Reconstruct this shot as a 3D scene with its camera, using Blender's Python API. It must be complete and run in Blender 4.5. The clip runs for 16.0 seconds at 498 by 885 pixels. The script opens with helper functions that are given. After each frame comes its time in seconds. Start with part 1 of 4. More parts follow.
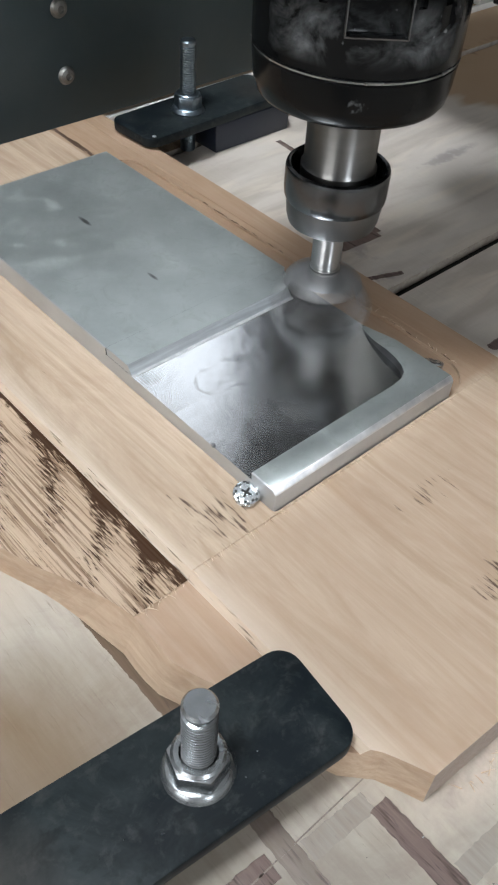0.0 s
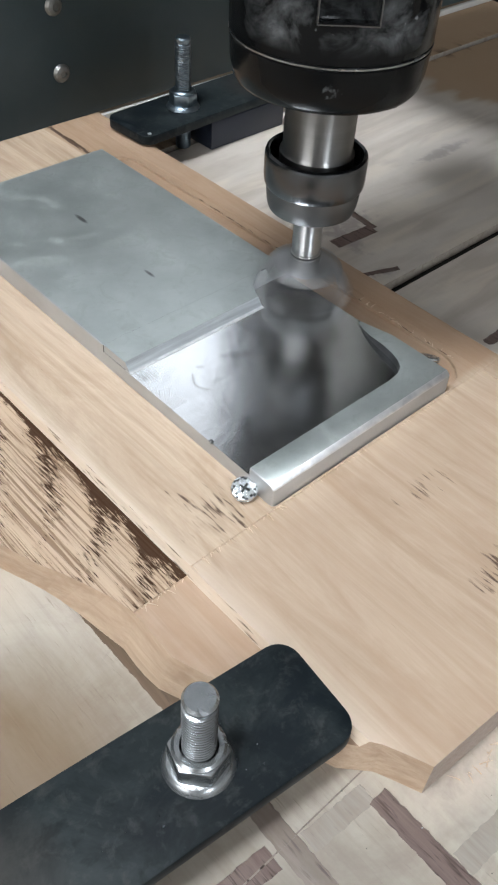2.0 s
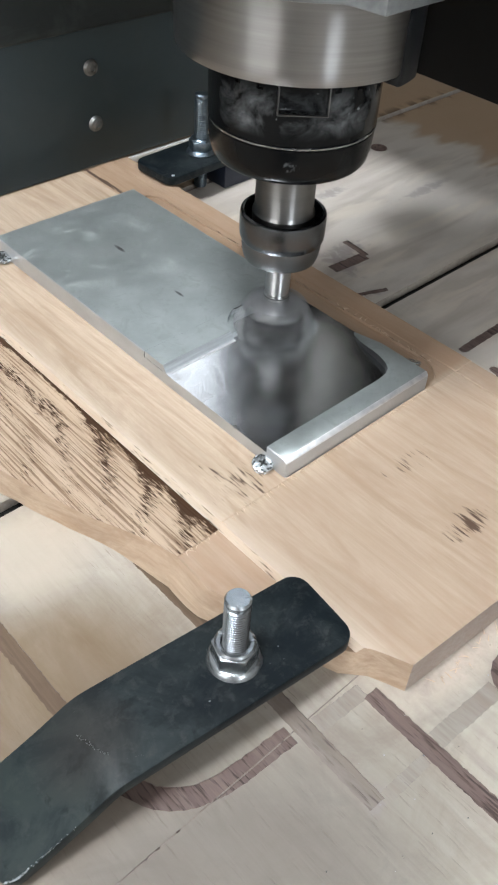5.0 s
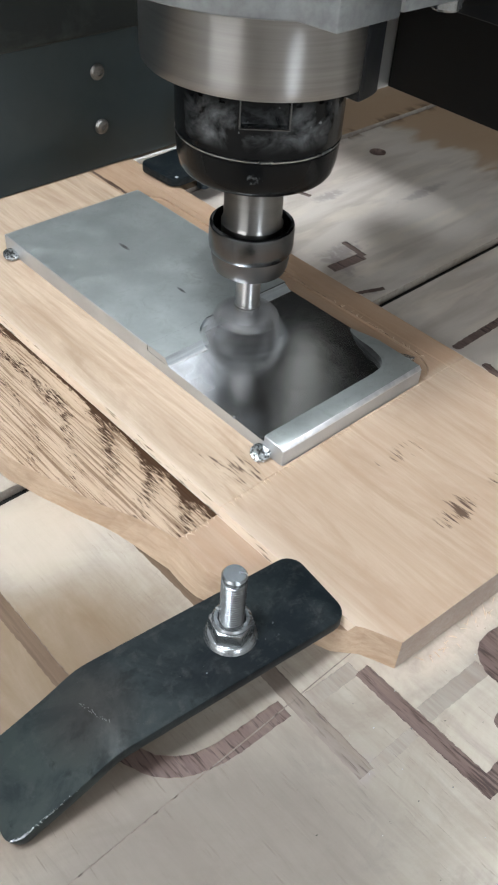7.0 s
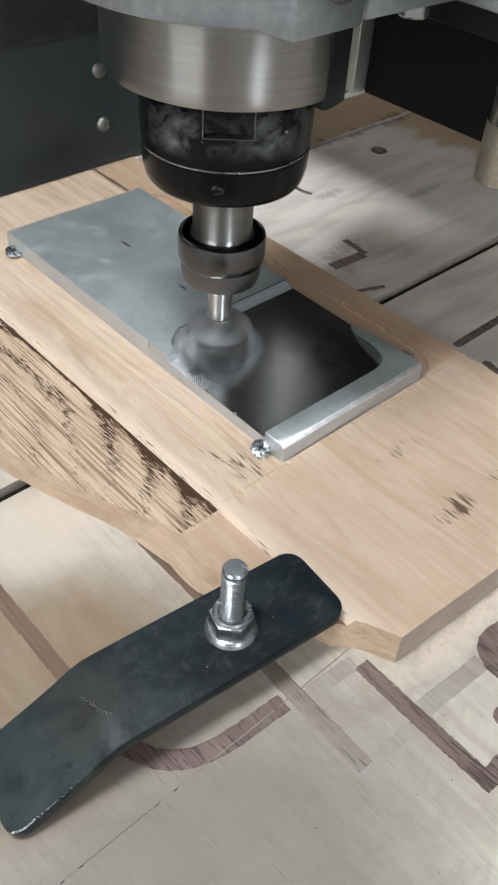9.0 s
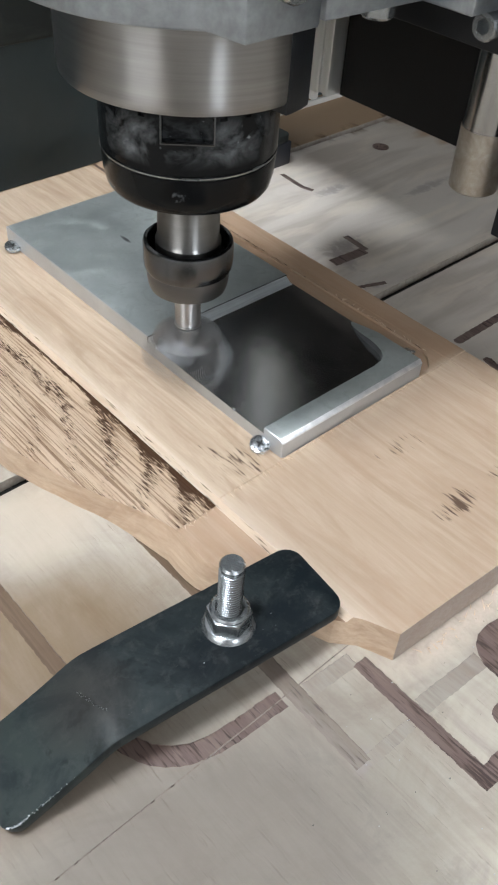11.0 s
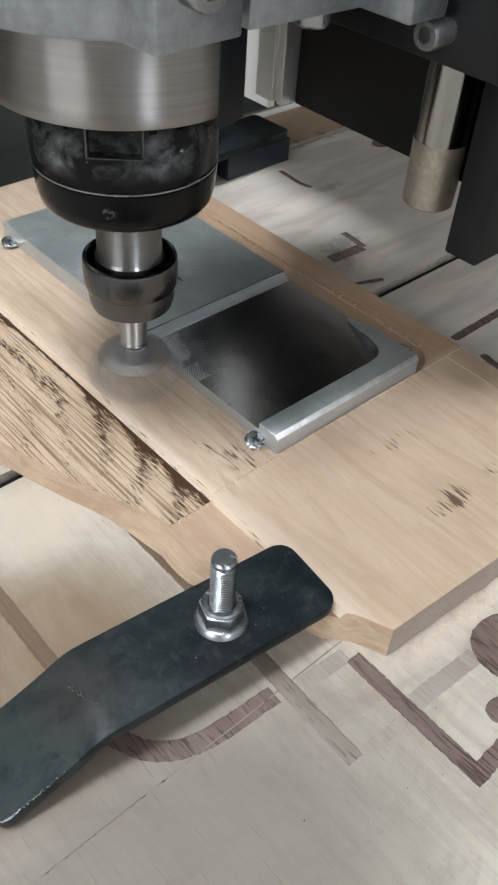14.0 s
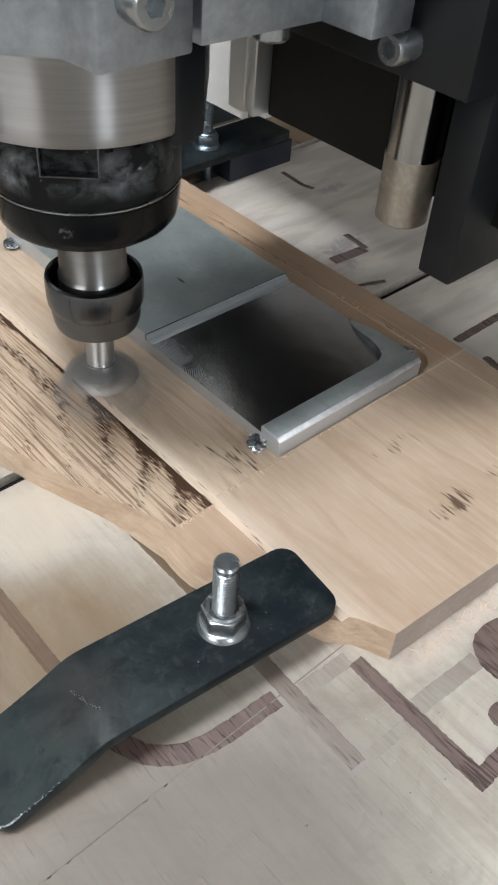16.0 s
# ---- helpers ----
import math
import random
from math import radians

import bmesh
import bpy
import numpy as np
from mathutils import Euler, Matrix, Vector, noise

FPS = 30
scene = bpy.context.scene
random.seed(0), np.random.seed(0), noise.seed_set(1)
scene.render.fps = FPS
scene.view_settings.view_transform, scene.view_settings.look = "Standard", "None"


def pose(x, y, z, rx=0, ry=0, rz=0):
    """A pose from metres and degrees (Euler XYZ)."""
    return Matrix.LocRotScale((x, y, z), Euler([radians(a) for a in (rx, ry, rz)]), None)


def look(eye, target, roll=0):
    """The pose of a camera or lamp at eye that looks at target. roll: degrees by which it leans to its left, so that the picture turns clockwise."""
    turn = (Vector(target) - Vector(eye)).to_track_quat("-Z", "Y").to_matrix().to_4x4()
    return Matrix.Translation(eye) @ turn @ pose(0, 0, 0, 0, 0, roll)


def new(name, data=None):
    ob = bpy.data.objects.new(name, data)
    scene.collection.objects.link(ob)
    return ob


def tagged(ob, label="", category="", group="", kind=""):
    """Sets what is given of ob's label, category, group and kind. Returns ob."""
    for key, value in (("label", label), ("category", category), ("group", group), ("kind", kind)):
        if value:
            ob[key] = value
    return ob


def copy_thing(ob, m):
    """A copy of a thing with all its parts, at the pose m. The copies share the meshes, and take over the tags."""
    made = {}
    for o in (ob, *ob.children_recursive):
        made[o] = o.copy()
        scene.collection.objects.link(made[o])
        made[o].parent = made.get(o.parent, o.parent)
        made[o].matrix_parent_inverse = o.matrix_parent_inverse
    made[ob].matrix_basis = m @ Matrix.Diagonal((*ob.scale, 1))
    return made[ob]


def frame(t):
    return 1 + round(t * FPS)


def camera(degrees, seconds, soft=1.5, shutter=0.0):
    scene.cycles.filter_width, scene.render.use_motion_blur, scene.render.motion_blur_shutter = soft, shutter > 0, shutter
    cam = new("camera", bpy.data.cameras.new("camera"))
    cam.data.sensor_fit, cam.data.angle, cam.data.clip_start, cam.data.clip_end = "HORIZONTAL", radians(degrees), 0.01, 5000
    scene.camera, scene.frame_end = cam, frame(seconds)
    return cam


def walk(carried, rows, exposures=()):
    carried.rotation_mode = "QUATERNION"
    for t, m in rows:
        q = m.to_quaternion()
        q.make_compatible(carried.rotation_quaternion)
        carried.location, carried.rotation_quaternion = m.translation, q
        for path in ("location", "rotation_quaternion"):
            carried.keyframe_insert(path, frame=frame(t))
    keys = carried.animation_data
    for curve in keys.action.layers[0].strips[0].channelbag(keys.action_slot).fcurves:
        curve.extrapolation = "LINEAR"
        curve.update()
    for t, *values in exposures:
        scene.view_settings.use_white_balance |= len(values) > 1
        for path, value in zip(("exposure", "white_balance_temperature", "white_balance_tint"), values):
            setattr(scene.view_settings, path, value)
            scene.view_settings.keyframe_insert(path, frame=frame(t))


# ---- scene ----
# lens and path: a phone held over the bed of a milling machine
cam = camera(32.9, 16.0, soft=2.2, shutter=0.89)
PATH = [
    (0, (-0.10961, -0.09831, 0.17127), (0.04085, 0.05230, -0.04010), 4.4),
    (0.5, (-0.11063, -0.09693, 0.17091), (0.04053, 0.05288, -0.04053), 4.5),
    (1, (-0.11128, -0.09938, 0.17076), (0.03963, 0.05078, -0.04061), 4.3),
    (1.5, (-0.11043, -0.09884, 0.17139), (0.04030, 0.05114, -0.04023), 4.2),
    (2, (-0.11044, -0.09899, 0.17181), (0.04028, 0.05038, -0.04025), 4.2),
    (2.5, (-0.11580, -0.10935, 0.17999), (0.03599, 0.03974, -0.03150), 4.3),
    (3, (-0.12856, -0.11943, 0.18933), (0.02507, 0.02985, -0.02071), 4.2),
    (3.5, (-0.13717, -0.12430, 0.19387), (0.01707, 0.02664, -0.01453), 4.0),
    (6, (-0.15369, -0.13511, 0.20384), (0.00241, 0.01934, -0.00055), 4.2),
    (6.5, (-0.15548, -0.13883, 0.20461), (0.00066, 0.01611, 0.00062), 4.2),
    (7, (-0.15696, -0.13954, 0.20412), (-0.00099, 0.01583, 0.00032), 4.3),
    (7.5, (-0.15623, -0.14026, 0.20294), (-0.00055, 0.01497, -0.00118), 4.4),
    (8, (-0.15600, -0.14066, 0.20377), (-0.00043, 0.01461, -0.00041), 4.4),
    (8.5, (-0.15793, -0.14033, 0.20375), (-0.00243, 0.01532, -0.00019), 4.3),
    (9, (-0.15797, -0.14104, 0.20416), (-0.00247, 0.01461, 0.00022), 4.3),
    (11.5, (-0.15588, -0.14151, 0.20154), (-0.00123, 0.01434, -0.00290), 4.4),
    (12, (-0.15467, -0.14087, 0.20098), (-0.00019, 0.01496, -0.00360), 4.4),
    (12.5, (-0.15412, -0.14112, 0.20165), (0.00026, 0.01491, -0.00285), 4.4),
    (13, (-0.15479, -0.14080, 0.20249), (-0.00030, 0.01519, -0.00195), 4.4),
    (13.5, (-0.15459, -0.14242, 0.20179), (0.00003, 0.01370, -0.00247), 4.5),
    (14, (-0.15520, -0.14357, 0.20102), (-0.00101, 0.01272, -0.00342), 4.4),
    (14.5, (-0.15482, -0.14488, 0.20084), (-0.00075, 0.01129, -0.00379), 4.4),
    (15, (-0.15479, -0.14350, 0.20173), (-0.00071, 0.01283, -0.00276), 4.4),
    (15.5, (-0.15419, -0.14219, 0.20102), (-0.00016, 0.01409, -0.00355), 4.5),
    (16, (-0.15482, -0.14244, 0.20150), (-0.00094, 0.01399, -0.00307), 4.4),
]
walk(cam, [(t, look(eye, target, roll)) for t, eye, target, roll in PATH], [(0.0, -0.24), (3.0, -0.02), (6.5, 0.03), (8.0, 0.01), (12.0, -0.01), (16.0, -0.04)])

# ---- light ----
CM = 0.01
world = bpy.data.worlds.new("sky")
scene.world = world
world.use_nodes = True
wn = world.node_tree
sky = wn.nodes.new("ShaderNodeTexSky")
sky.sky_type = "NISHITA"
sky.sun_disc = False
sky.sun_elevation = radians(40)
sky.sun_rotation = radians(200)
wn.nodes["Background"].inputs[1].default_value = 0.12
wn.links.new(sky.outputs[0], wn.nodes["Background"].inputs[0])


def area_lamp(name, eye, target, sx, sy, watts, color):
    data = bpy.data.lights.new(name, "AREA")
    data.shape, data.size, data.size_y, data.energy, data.color = "RECTANGLE", sx, sy, watts, color
    lamp = new(name, data)
    lamp.matrix_world = look(eye, target)
    return lamp


# daylight in the opening of the window, and the tube panel under the ceiling
area_lamp("window_daylight", (-2.61, -0.55, 1.30), (0, -0.55, 1.30), 1.46, 1.6, 54, (1.0, 0.985, 0.965))
area_lamp("high_window_daylight", (1.53, 2.61, 2.60), (1.53, 0.0, 2.60), 1.86, 1.4, 20, (0.92, 0.96, 1.0))
# the corner window is unseen, added only to lift the ambient light
area_lamp("corner_window_fill", (-1.65, 2.61, 2.30), (-1.65, 0.0, 2.30), 0.96, 1.4, 6, (1.0, 0.97, 0.92))
area_lamp("south_window_daylight", (-0.62, -2.41, 1.30), (-0.62, 0.0, 1.20), 0.56, 1.4, 34, (0.86, 0.93, 1.0))
area_lamp("panel_light", (-0.50, 0.05, 1.72), (0.05, 0.05, 0), 0.36, 0.36, 32, (0.86, 0.93, 1.0))


# ---- materials ----
def nodes_of(name):
    m = bpy.data.materials.new(name)
    m.use_nodes = True
    return m, m.node_tree, m.node_tree.nodes["Principled BSDF"]


def add(nt, kind, **kw):
    n = nt.nodes.new("ShaderNode" + kind)
    for k, v in kw.items():
        n.inputs[k].default_value = v
    return n


def coords(nt, scale=(1, 1, 1), rot=(0, 0, 0), place=(0, 0, 0)):
    tc = nt.nodes.new("ShaderNodeTexCoord")
    mp = nt.nodes.new("ShaderNodeMapping")
    mp.inputs["Scale"].default_value = scale
    mp.inputs["Rotation"].default_value = rot
    mp.inputs["Location"].default_value = place
    nt.links.new(tc.outputs["Object"], mp.inputs[0])
    return mp.outputs[0]


def tex(nt, vec, scale, detail=4.0, rough=0.6, distort=0.0):
    n = add(nt, "TexNoise", Scale=scale, Detail=detail, Roughness=rough, Distortion=distort)
    nt.links.new(vec, n.inputs["Vector"])
    return n.outputs["Fac"]


def ramp(nt, fac, stops):
    r = nt.nodes.new("ShaderNodeValToRGB")
    while len(r.color_ramp.elements) < len(stops):
        r.color_ramp.elements.new(0.5)
    for e, (p, c) in zip(r.color_ramp.elements, stops):
        e.position = p
        e.color = (*c, 1) if len(c) == 3 else c
    nt.links.new(fac, r.inputs[0])
    return r.outputs[0]


def grey(v):
    return (v, v, v)


def mix(nt, fac, a, b, how="MIX"):
    n = nt.nodes.new("ShaderNodeMix")
    n.data_type, n.blend_type = "RGBA", how
    for sock, v in ((n.inputs[0], fac), (n.inputs[6], a), (n.inputs[7], b)):
        if isinstance(v, (int, float)):
            sock.default_value = v
        elif isinstance(v, tuple):
            sock.default_value = (*v, 1)
        else:
            nt.links.new(v, sock)
    return n.outputs[2]


def calc(nt, op, a, b=0.0, clamp=False):
    n = nt.nodes.new("ShaderNodeMath")
    n.operation, n.use_clamp = op, clamp
    for i, v in enumerate((a, b)):
        if isinstance(v, (int, float)):
            n.inputs[i].default_value = v
        else:
            nt.links.new(v, n.inputs[i])
    return n.outputs[0]


def bump(nt, bsdf, height, dist, strength=1.0):
    b = add(nt, "Bump", Distance=dist, Strength=strength)
    nt.links.new(height, b.inputs["Height"])
    nt.links.new(b.outputs[0], bsdf.inputs["Normal"])


def put(nt, bsdf, name, v):
    if isinstance(v, (int, float)):
        bsdf.inputs[name].default_value = v
    elif isinstance(v, tuple):
        bsdf.inputs[name].default_value = (*v, 1)
    else:
        nt.links.new(v, bsdf.inputs[name])


def split(nt, vec):
    n = nt.nodes.new("ShaderNodeSeparateXYZ")
    nt.links.new(vec, n.inputs[0])
    return n.outputs


def blob(nt, xy, cx, cy, rx, ry):
    """1 in the middle of an oval of the plan, 0 outside it (centimetres)."""
    a = calc(nt, "DIVIDE", calc(nt, "SUBTRACT", xy[0], cx * CM), rx * CM)
    b = calc(nt, "DIVIDE", calc(nt, "SUBTRACT", xy[1], cy * CM), ry * CM)
    d = calc(nt, "ADD", calc(nt, "MULTIPLY", a, a), calc(nt, "MULTIPLY", b, b))
    return calc(nt, "SUBTRACT", 1.0, d, True)


def wood_material(name, pale, mid, dark, pores, knots=(), band=None, sap=False):
    """Planed timber with its grain along y. pores: share of dark flecks; knots: flecked ovals; band: x of a dark streaked band."""
    m, nt, b = nodes_of(name)
    xyz = split(nt, coords(nt))
    warp = tex(nt, coords(nt, (14, 5, 14)), 1.0, 3)
    broad = tex(nt, coords(nt, (80, 9, 80), (0, 0, 0.05)), 1.0, 6, 0.66, 1.6)
    blotch = tex(nt, coords(nt, (60, 26, 60), (0, 0, 0.1), (2, 5, 0)), 1.0, 5, 0.65, 1.0)
    fine = tex(nt, coords(nt, (1100, 32, 1100), (0, 0, 0.02)), 1.0, 4, 0.65, 0.3)
    fleck = tex(nt, coords(nt, (1150, 120, 1150), (0, 0, 0.05)), 1.0, 2, 0.5, 0.2)
    col = ramp(nt, broad, [(0.30, mid), (0.50, pale), (0.66, mid), (0.78, pale)])
    col = mix(nt, calc(nt, "MULTIPLY", ramp(nt, fine, [(0.42, grey(0.0)), (0.70, grey(1.0))]), 0.28), col, tuple(c * 0.85 for c in mid))
    col = mix(nt, calc(nt, "MULTIPLY", ramp(nt, warp, [(0.35, grey(0.0)), (0.70, grey(1.0))]), 0.35), col, tuple(c * 0.72 for c in mid))
    col = mix(nt, calc(nt, "MULTIPLY", ramp(nt, blotch, [(0.46, grey(0.0)), (0.70, grey(1.0))]), 0.45), col, (mid[0] * 0.86, mid[1] * 0.78, mid[2] * 0.74))
    long_grain = tex(nt, coords(nt, (330, 7, 330), (0, 0, 0.03), (1, 3, 2)), 1.0, 5, 0.62, 0.8)
    col = mix(nt, calc(nt, "MULTIPLY", ramp(nt, long_grain, [(0.48, grey(0.0)), (0.66, grey(1.0))]), 0.32), col, (mid[0] * 0.90, mid[1] * 0.80, mid[2] * 0.70))
    col = mix(nt, calc(nt, "MULTIPLY", ramp(nt, long_grain, [(0.28, grey(1.0)), (0.44, grey(0.0))]), 0.25), col, tuple(min(0.8, c * 1.16) for c in pale))
    if sap:
        front = calc(nt, "MULTIPLY", xyz[1], -120.0, True)
        near = calc(nt, "SUBTRACT", 1.0, calc(nt, "MULTIPLY", calc(nt, "ADD", xyz[0], 0.030), calc(nt, "SUBTRACT", 190.0, calc(nt, "MULTIPLY", front, 60.0))), True)
        near = calc(nt, "MULTIPLY", near, calc(nt, "ADD", calc(nt, "MULTIPLY", front, 0.32), 0.52))
        col = mix(nt, near, col, (0.76, 0.66, 0.55))
        # the front is browner; the far strip too, with the carriage's shade put in
        col = mix(nt, calc(nt, "MULTIPLY", front, 0.42), col, (0.37, 0.262, 0.190))
        strip = calc(nt, "MULTIPLY", calc(nt, "MULTIPLY", calc(nt, "SUBTRACT", xyz[0], 0.0735), 900.0, True), calc(nt, "MULTIPLY", calc(nt, "ADD", xyz[1], 0.001), 300.0, True))
        col = mix(nt, calc(nt, "MULTIPLY", strip, 0.62), col, (0.33, 0.205, 0.125))
    amount = pores
    if sap:
        # open pores gather on the strip beside the ledge
        gather = ramp(nt, tex(nt, coords(nt, (130, 45, 130), (0, 0, 0.05), (7, 2, 0)), 1.0, 3, 0.6), [(0.45, grey(0)), (0.70, grey(1))])
        beside = calc(nt, "MULTIPLY", calc(nt, "MULTIPLY", xyz[0], -300.0, True), calc(nt, "SUBTRACT", 1.0, front))
        amount = calc(nt, "ADD", pores, calc(nt, "MULTIPLY", gather, calc(nt, "ADD", calc(nt, "MULTIPLY", beside, 0.15), 0.045)))
    for k in knots:
        o = calc(nt, "MULTIPLY", blob(nt, xyz, *k[:4]), k[4])
        amount = calc(nt, "ADD", amount, o)
    if band:
        x0, w, gain = band
        d = calc(nt, "ABSOLUTE", calc(nt, "SUBTRACT", xyz[0], x0 * CM))
        o = calc(nt, "MULTIPLY", calc(nt, "SUBTRACT", 1.0, calc(nt, "DIVIDE", d, w * CM), True), gain)
        amount = calc(nt, "ADD", amount, calc(nt, "MULTIPLY", o, calc(nt, "MULTIPLY", xyz[1], 60.0, True)))
    # flecks show where the noise passes 1 - amount
    hit = calc(nt, "MULTIPLY", calc(nt, "SUBTRACT", calc(nt, "ADD", fleck, amount), 0.86), 7.0, True)
    col = mix(nt, hit, col, dark)
    put(nt, b, "Base Color", col)
    put(nt, b, "Roughness", ramp(nt, fine, [(0.3, grey(0.42)), (0.7, grey(0.62))]))
    put(nt, b, "Specular IOR Level", 0.35)
    h = calc(nt, "SUBTRACT", calc(nt, "MULTIPLY", fine, 0.5), calc(nt, "MULTIPLY", hit, 0.8))
    bump(nt, b, h, 0.0003, 0.30)
    return m


def metal_material(name, base, rough, stretch=(1, 1, 1), scale=300.0, spread=0.15, metallic=1.0, relief=0.00005, var=0.2, stain=None, stain_at=(0.55, 0.7), marks=(), turned=0.0):
    m, nt, b = nodes_of(name)
    v = coords(nt, stretch)
    n1 = tex(nt, v, scale, 5, 0.6)
    n2 = tex(nt, coords(nt), 55.0, 4, 0.6, 0.5)
    lo, hi = tuple(c * (1 - var) for c in base), tuple(min(1, c * (1 + var * 0.9)) for c in base)
    col = ramp(nt, n1, [(0.3, lo), (0.7, hi)])
    col = mix(nt, calc(nt, "MULTIPLY", ramp(nt, n2, [(0.35, grey(0)), (0.75, grey(1))]), 0.30), col, lo)
    r = calc(nt, "ADD", calc(nt, "MULTIPLY", n2, spread), rough - spread * 0.5)
    if stain:
        n3 = tex(nt, coords(nt), 130.0, 5, 0.7, 1.0)
        s = ramp(nt, n3, [(stain_at[0], grey(0)), (stain_at[1], grey(1))])
        col = mix(nt, s, col, stain)
        r = calc(nt, "ADD", r, calc(nt, "MULTIPLY", s, 0.25))
        put(nt, b, "Metallic", calc(nt, "MULTIPLY", calc(nt, "SUBTRACT", 1.0, s), metallic))
    else:
        put(nt, b, "Metallic", metallic)
    put(nt, b, "Base Color", col)
    put(nt, b, "Roughness", r)
    if turned:
        tan = nt.nodes.new("ShaderNodeTangent")
        tan.direction_type, tan.axis = "RADIAL", "Z"
        nt.links.new(tan.outputs[0], b.inputs["Tangent"])
        put(nt, b, "Anisotropic", turned)
        put(nt, b, "Anisotropic Rotation", 0.25)
    for k in marks:
        xyz = split(nt, coords(nt))
        o = calc(nt, "MULTIPLY", blob(nt, xyz, *k[:4]), n1)
        col = mix(nt, calc(nt, "MULTIPLY", calc(nt, "SUBTRACT", o, 0.16), 3.0, True), col, (0.07, 0.074, 0.072))
    put(nt, b, "Base Color", col)
    if not turned:
        bump(nt, b, n1, relief, 0.6)
    return m


def paint_material(name, base, rough, dust=0.15, dust_color=(0.25, 0.24, 0.22), grain=160.0, spec=0.5, relief=0.0001):
    m, nt, b = nodes_of(name)
    n1 = tex(nt, coords(nt), grain, 5, 0.65)
    n2 = tex(nt, coords(nt), 38.0, 5, 0.65, 0.7)
    s = ramp(nt, n2, [(0.48, grey(0)), (0.80, grey(1))])
    col = mix(nt, calc(nt, "MULTIPLY", s, dust), base, dust_color)
    col = mix(nt, calc(nt, "MULTIPLY", n1, 0.35), col, tuple(c * 0.6 for c in base))
    put(nt, b, "Base Color", col)
    put(nt, b, "Roughness", calc(nt, "ADD", calc(nt, "MULTIPLY", n2, 0.25), rough - 0.12))
    put(nt, b, "Specular IOR Level", spec)
    bump(nt, b, n1, relief, 0.5)
    return m


PALE, MID, DARK = (0.565, 0.450, 0.342), (0.405, 0.298, 0.208), (0.085, 0.050, 0.032)
M_board = wood_material("planed_timber", PALE, MID, DARK, 0.02, [(3.6, -2.2, 1.7, 0.9, 0.28), (3.2, -5.2, 1.6, 0.75, 0.44), (-1.4, 0.9, 1.9, 1.5, 0.26), (0.2, -5.0, 1.2, 1.5, 0.14), (5.4, -5.2, 0.8, 0.7, 0.28)], band=(7.66, 0.22, 0.72), sap=True)
M_end = wood_material("end_grain", (0.43, 0.36, 0.315), (0.37, 0.30, 0.255), DARK, 0.05)


def ledge_material():
    """Rough sawn timber: long dark pores along y, gathered in curved growth rings, and a burnt band beside the step."""
    m, nt, b = nodes_of("sawn_timber")
    xyz = split(nt, coords(nt))
    broad = tex(nt, coords(nt, (120, 6, 120)), 1.0, 4, 0.6, 0.5)
    line = tex(nt, coords(nt, (2300, 240, 2300), (0, 0, 0.06)), 1.0, 3, 0.55, 0.15)
    long_line = tex(nt, coords(nt, (1750, 30, 1750), (0, 0, 0.05), (3, 1, 0)), 1.0, 3, 0.55, 0.12)
    patch = tex(nt, coords(nt, (70, 40, 70), (0, 0, 0.2)), 1.0, 3, 0.6)
    rings = nt.nodes.new("ShaderNodeTexWave")
    rings.wave_type, rings.rings_direction = "RINGS", "Z"
    for k, v in (("Scale", 30.0), ("Distortion", 3.5), ("Detail", 2.0), ("Detail Scale", 1.6)):
        rings.inputs[k].default_value = v
    nt.links.new(coords(nt, (1, 0.62, 0), (0, 0, 0), (0.075, -0.060, 0)), rings.inputs["Vector"])
    col = ramp(nt, broad, [(0.30, (0.40, 0.285, 0.195)), (0.50, (0.54, 0.41, 0.30)), (0.72, (0.45, 0.325, 0.225))])
    d = calc(nt, "SUBTRACT", -0.0302, xyz[0])
    wide = calc(nt, "MAXIMUM", calc(nt, "SUBTRACT", 0.0068, calc(nt, "MULTIPLY", xyz[1], 0.070)), 0.0022)
    burnt = calc(nt, "SUBTRACT", 1.0, calc(nt, "DIVIDE", d, wide), True)
    near = calc(nt, "SUBTRACT", 1.0, calc(nt, "MULTIPLY", d, 45.0), True)
    # long thin pores all over
    lines = calc(nt, "MULTIPLY", calc(nt, "SUBTRACT", calc(nt, "ADD", long_line, calc(nt, "MULTIPLY", patch, 0.20)), 0.578), 8.0, True)
    col = mix(nt, calc(nt, "MULTIPLY", lines, 0.66), col, (0.150, 0.085, 0.050))
    # short dark dashes gathered on the rings beside the step
    gather = calc(nt, "MULTIPLY", calc(nt, "POWER", rings.outputs["Fac"], 1.6), calc(nt, "ADD", calc(nt, "MULTIPLY", near, 0.20), 0.09))
    gather = calc(nt, "ADD", gather, calc(nt, "MULTIPLY", burnt, 0.40))
    dashes = calc(nt, "MULTIPLY", calc(nt, "SUBTRACT", calc(nt, "ADD", line, gather), 0.645), 8.0, True)
    col = mix(nt, calc(nt, "MULTIPLY", dashes, 0.95), col, (0.040, 0.018, 0.009))
    pores = calc(nt, "MAXIMUM", lines, dashes)
    put(nt, b, "Base Color", col)
    put(nt, b, "Roughness", 0.75)
    put(nt, b, "Specular IOR Level", calc(nt, "SUBTRACT", 0.28, calc(nt, "MULTIPLY", pores, 0.24)))
    bump(nt, b, calc(nt, "SUBTRACT", 1.0, pores), 0.0004, 0.6)
    return m


M_ledge = ledge_material()
M_pale_edge = wood_material("pale_sapwood", (0.72, 0.61, 0.49), (0.63, 0.50, 0.38), DARK, 0.26)
M_front_ledge = wood_material("brown_timber", (0.46, 0.335, 0.245), (0.39, 0.27, 0.185), DARK, 0.06)
M_side = wood_material("timber_side", (0.58, 0.445, 0.325), (0.43, 0.305, 0.21), DARK, 0.05)


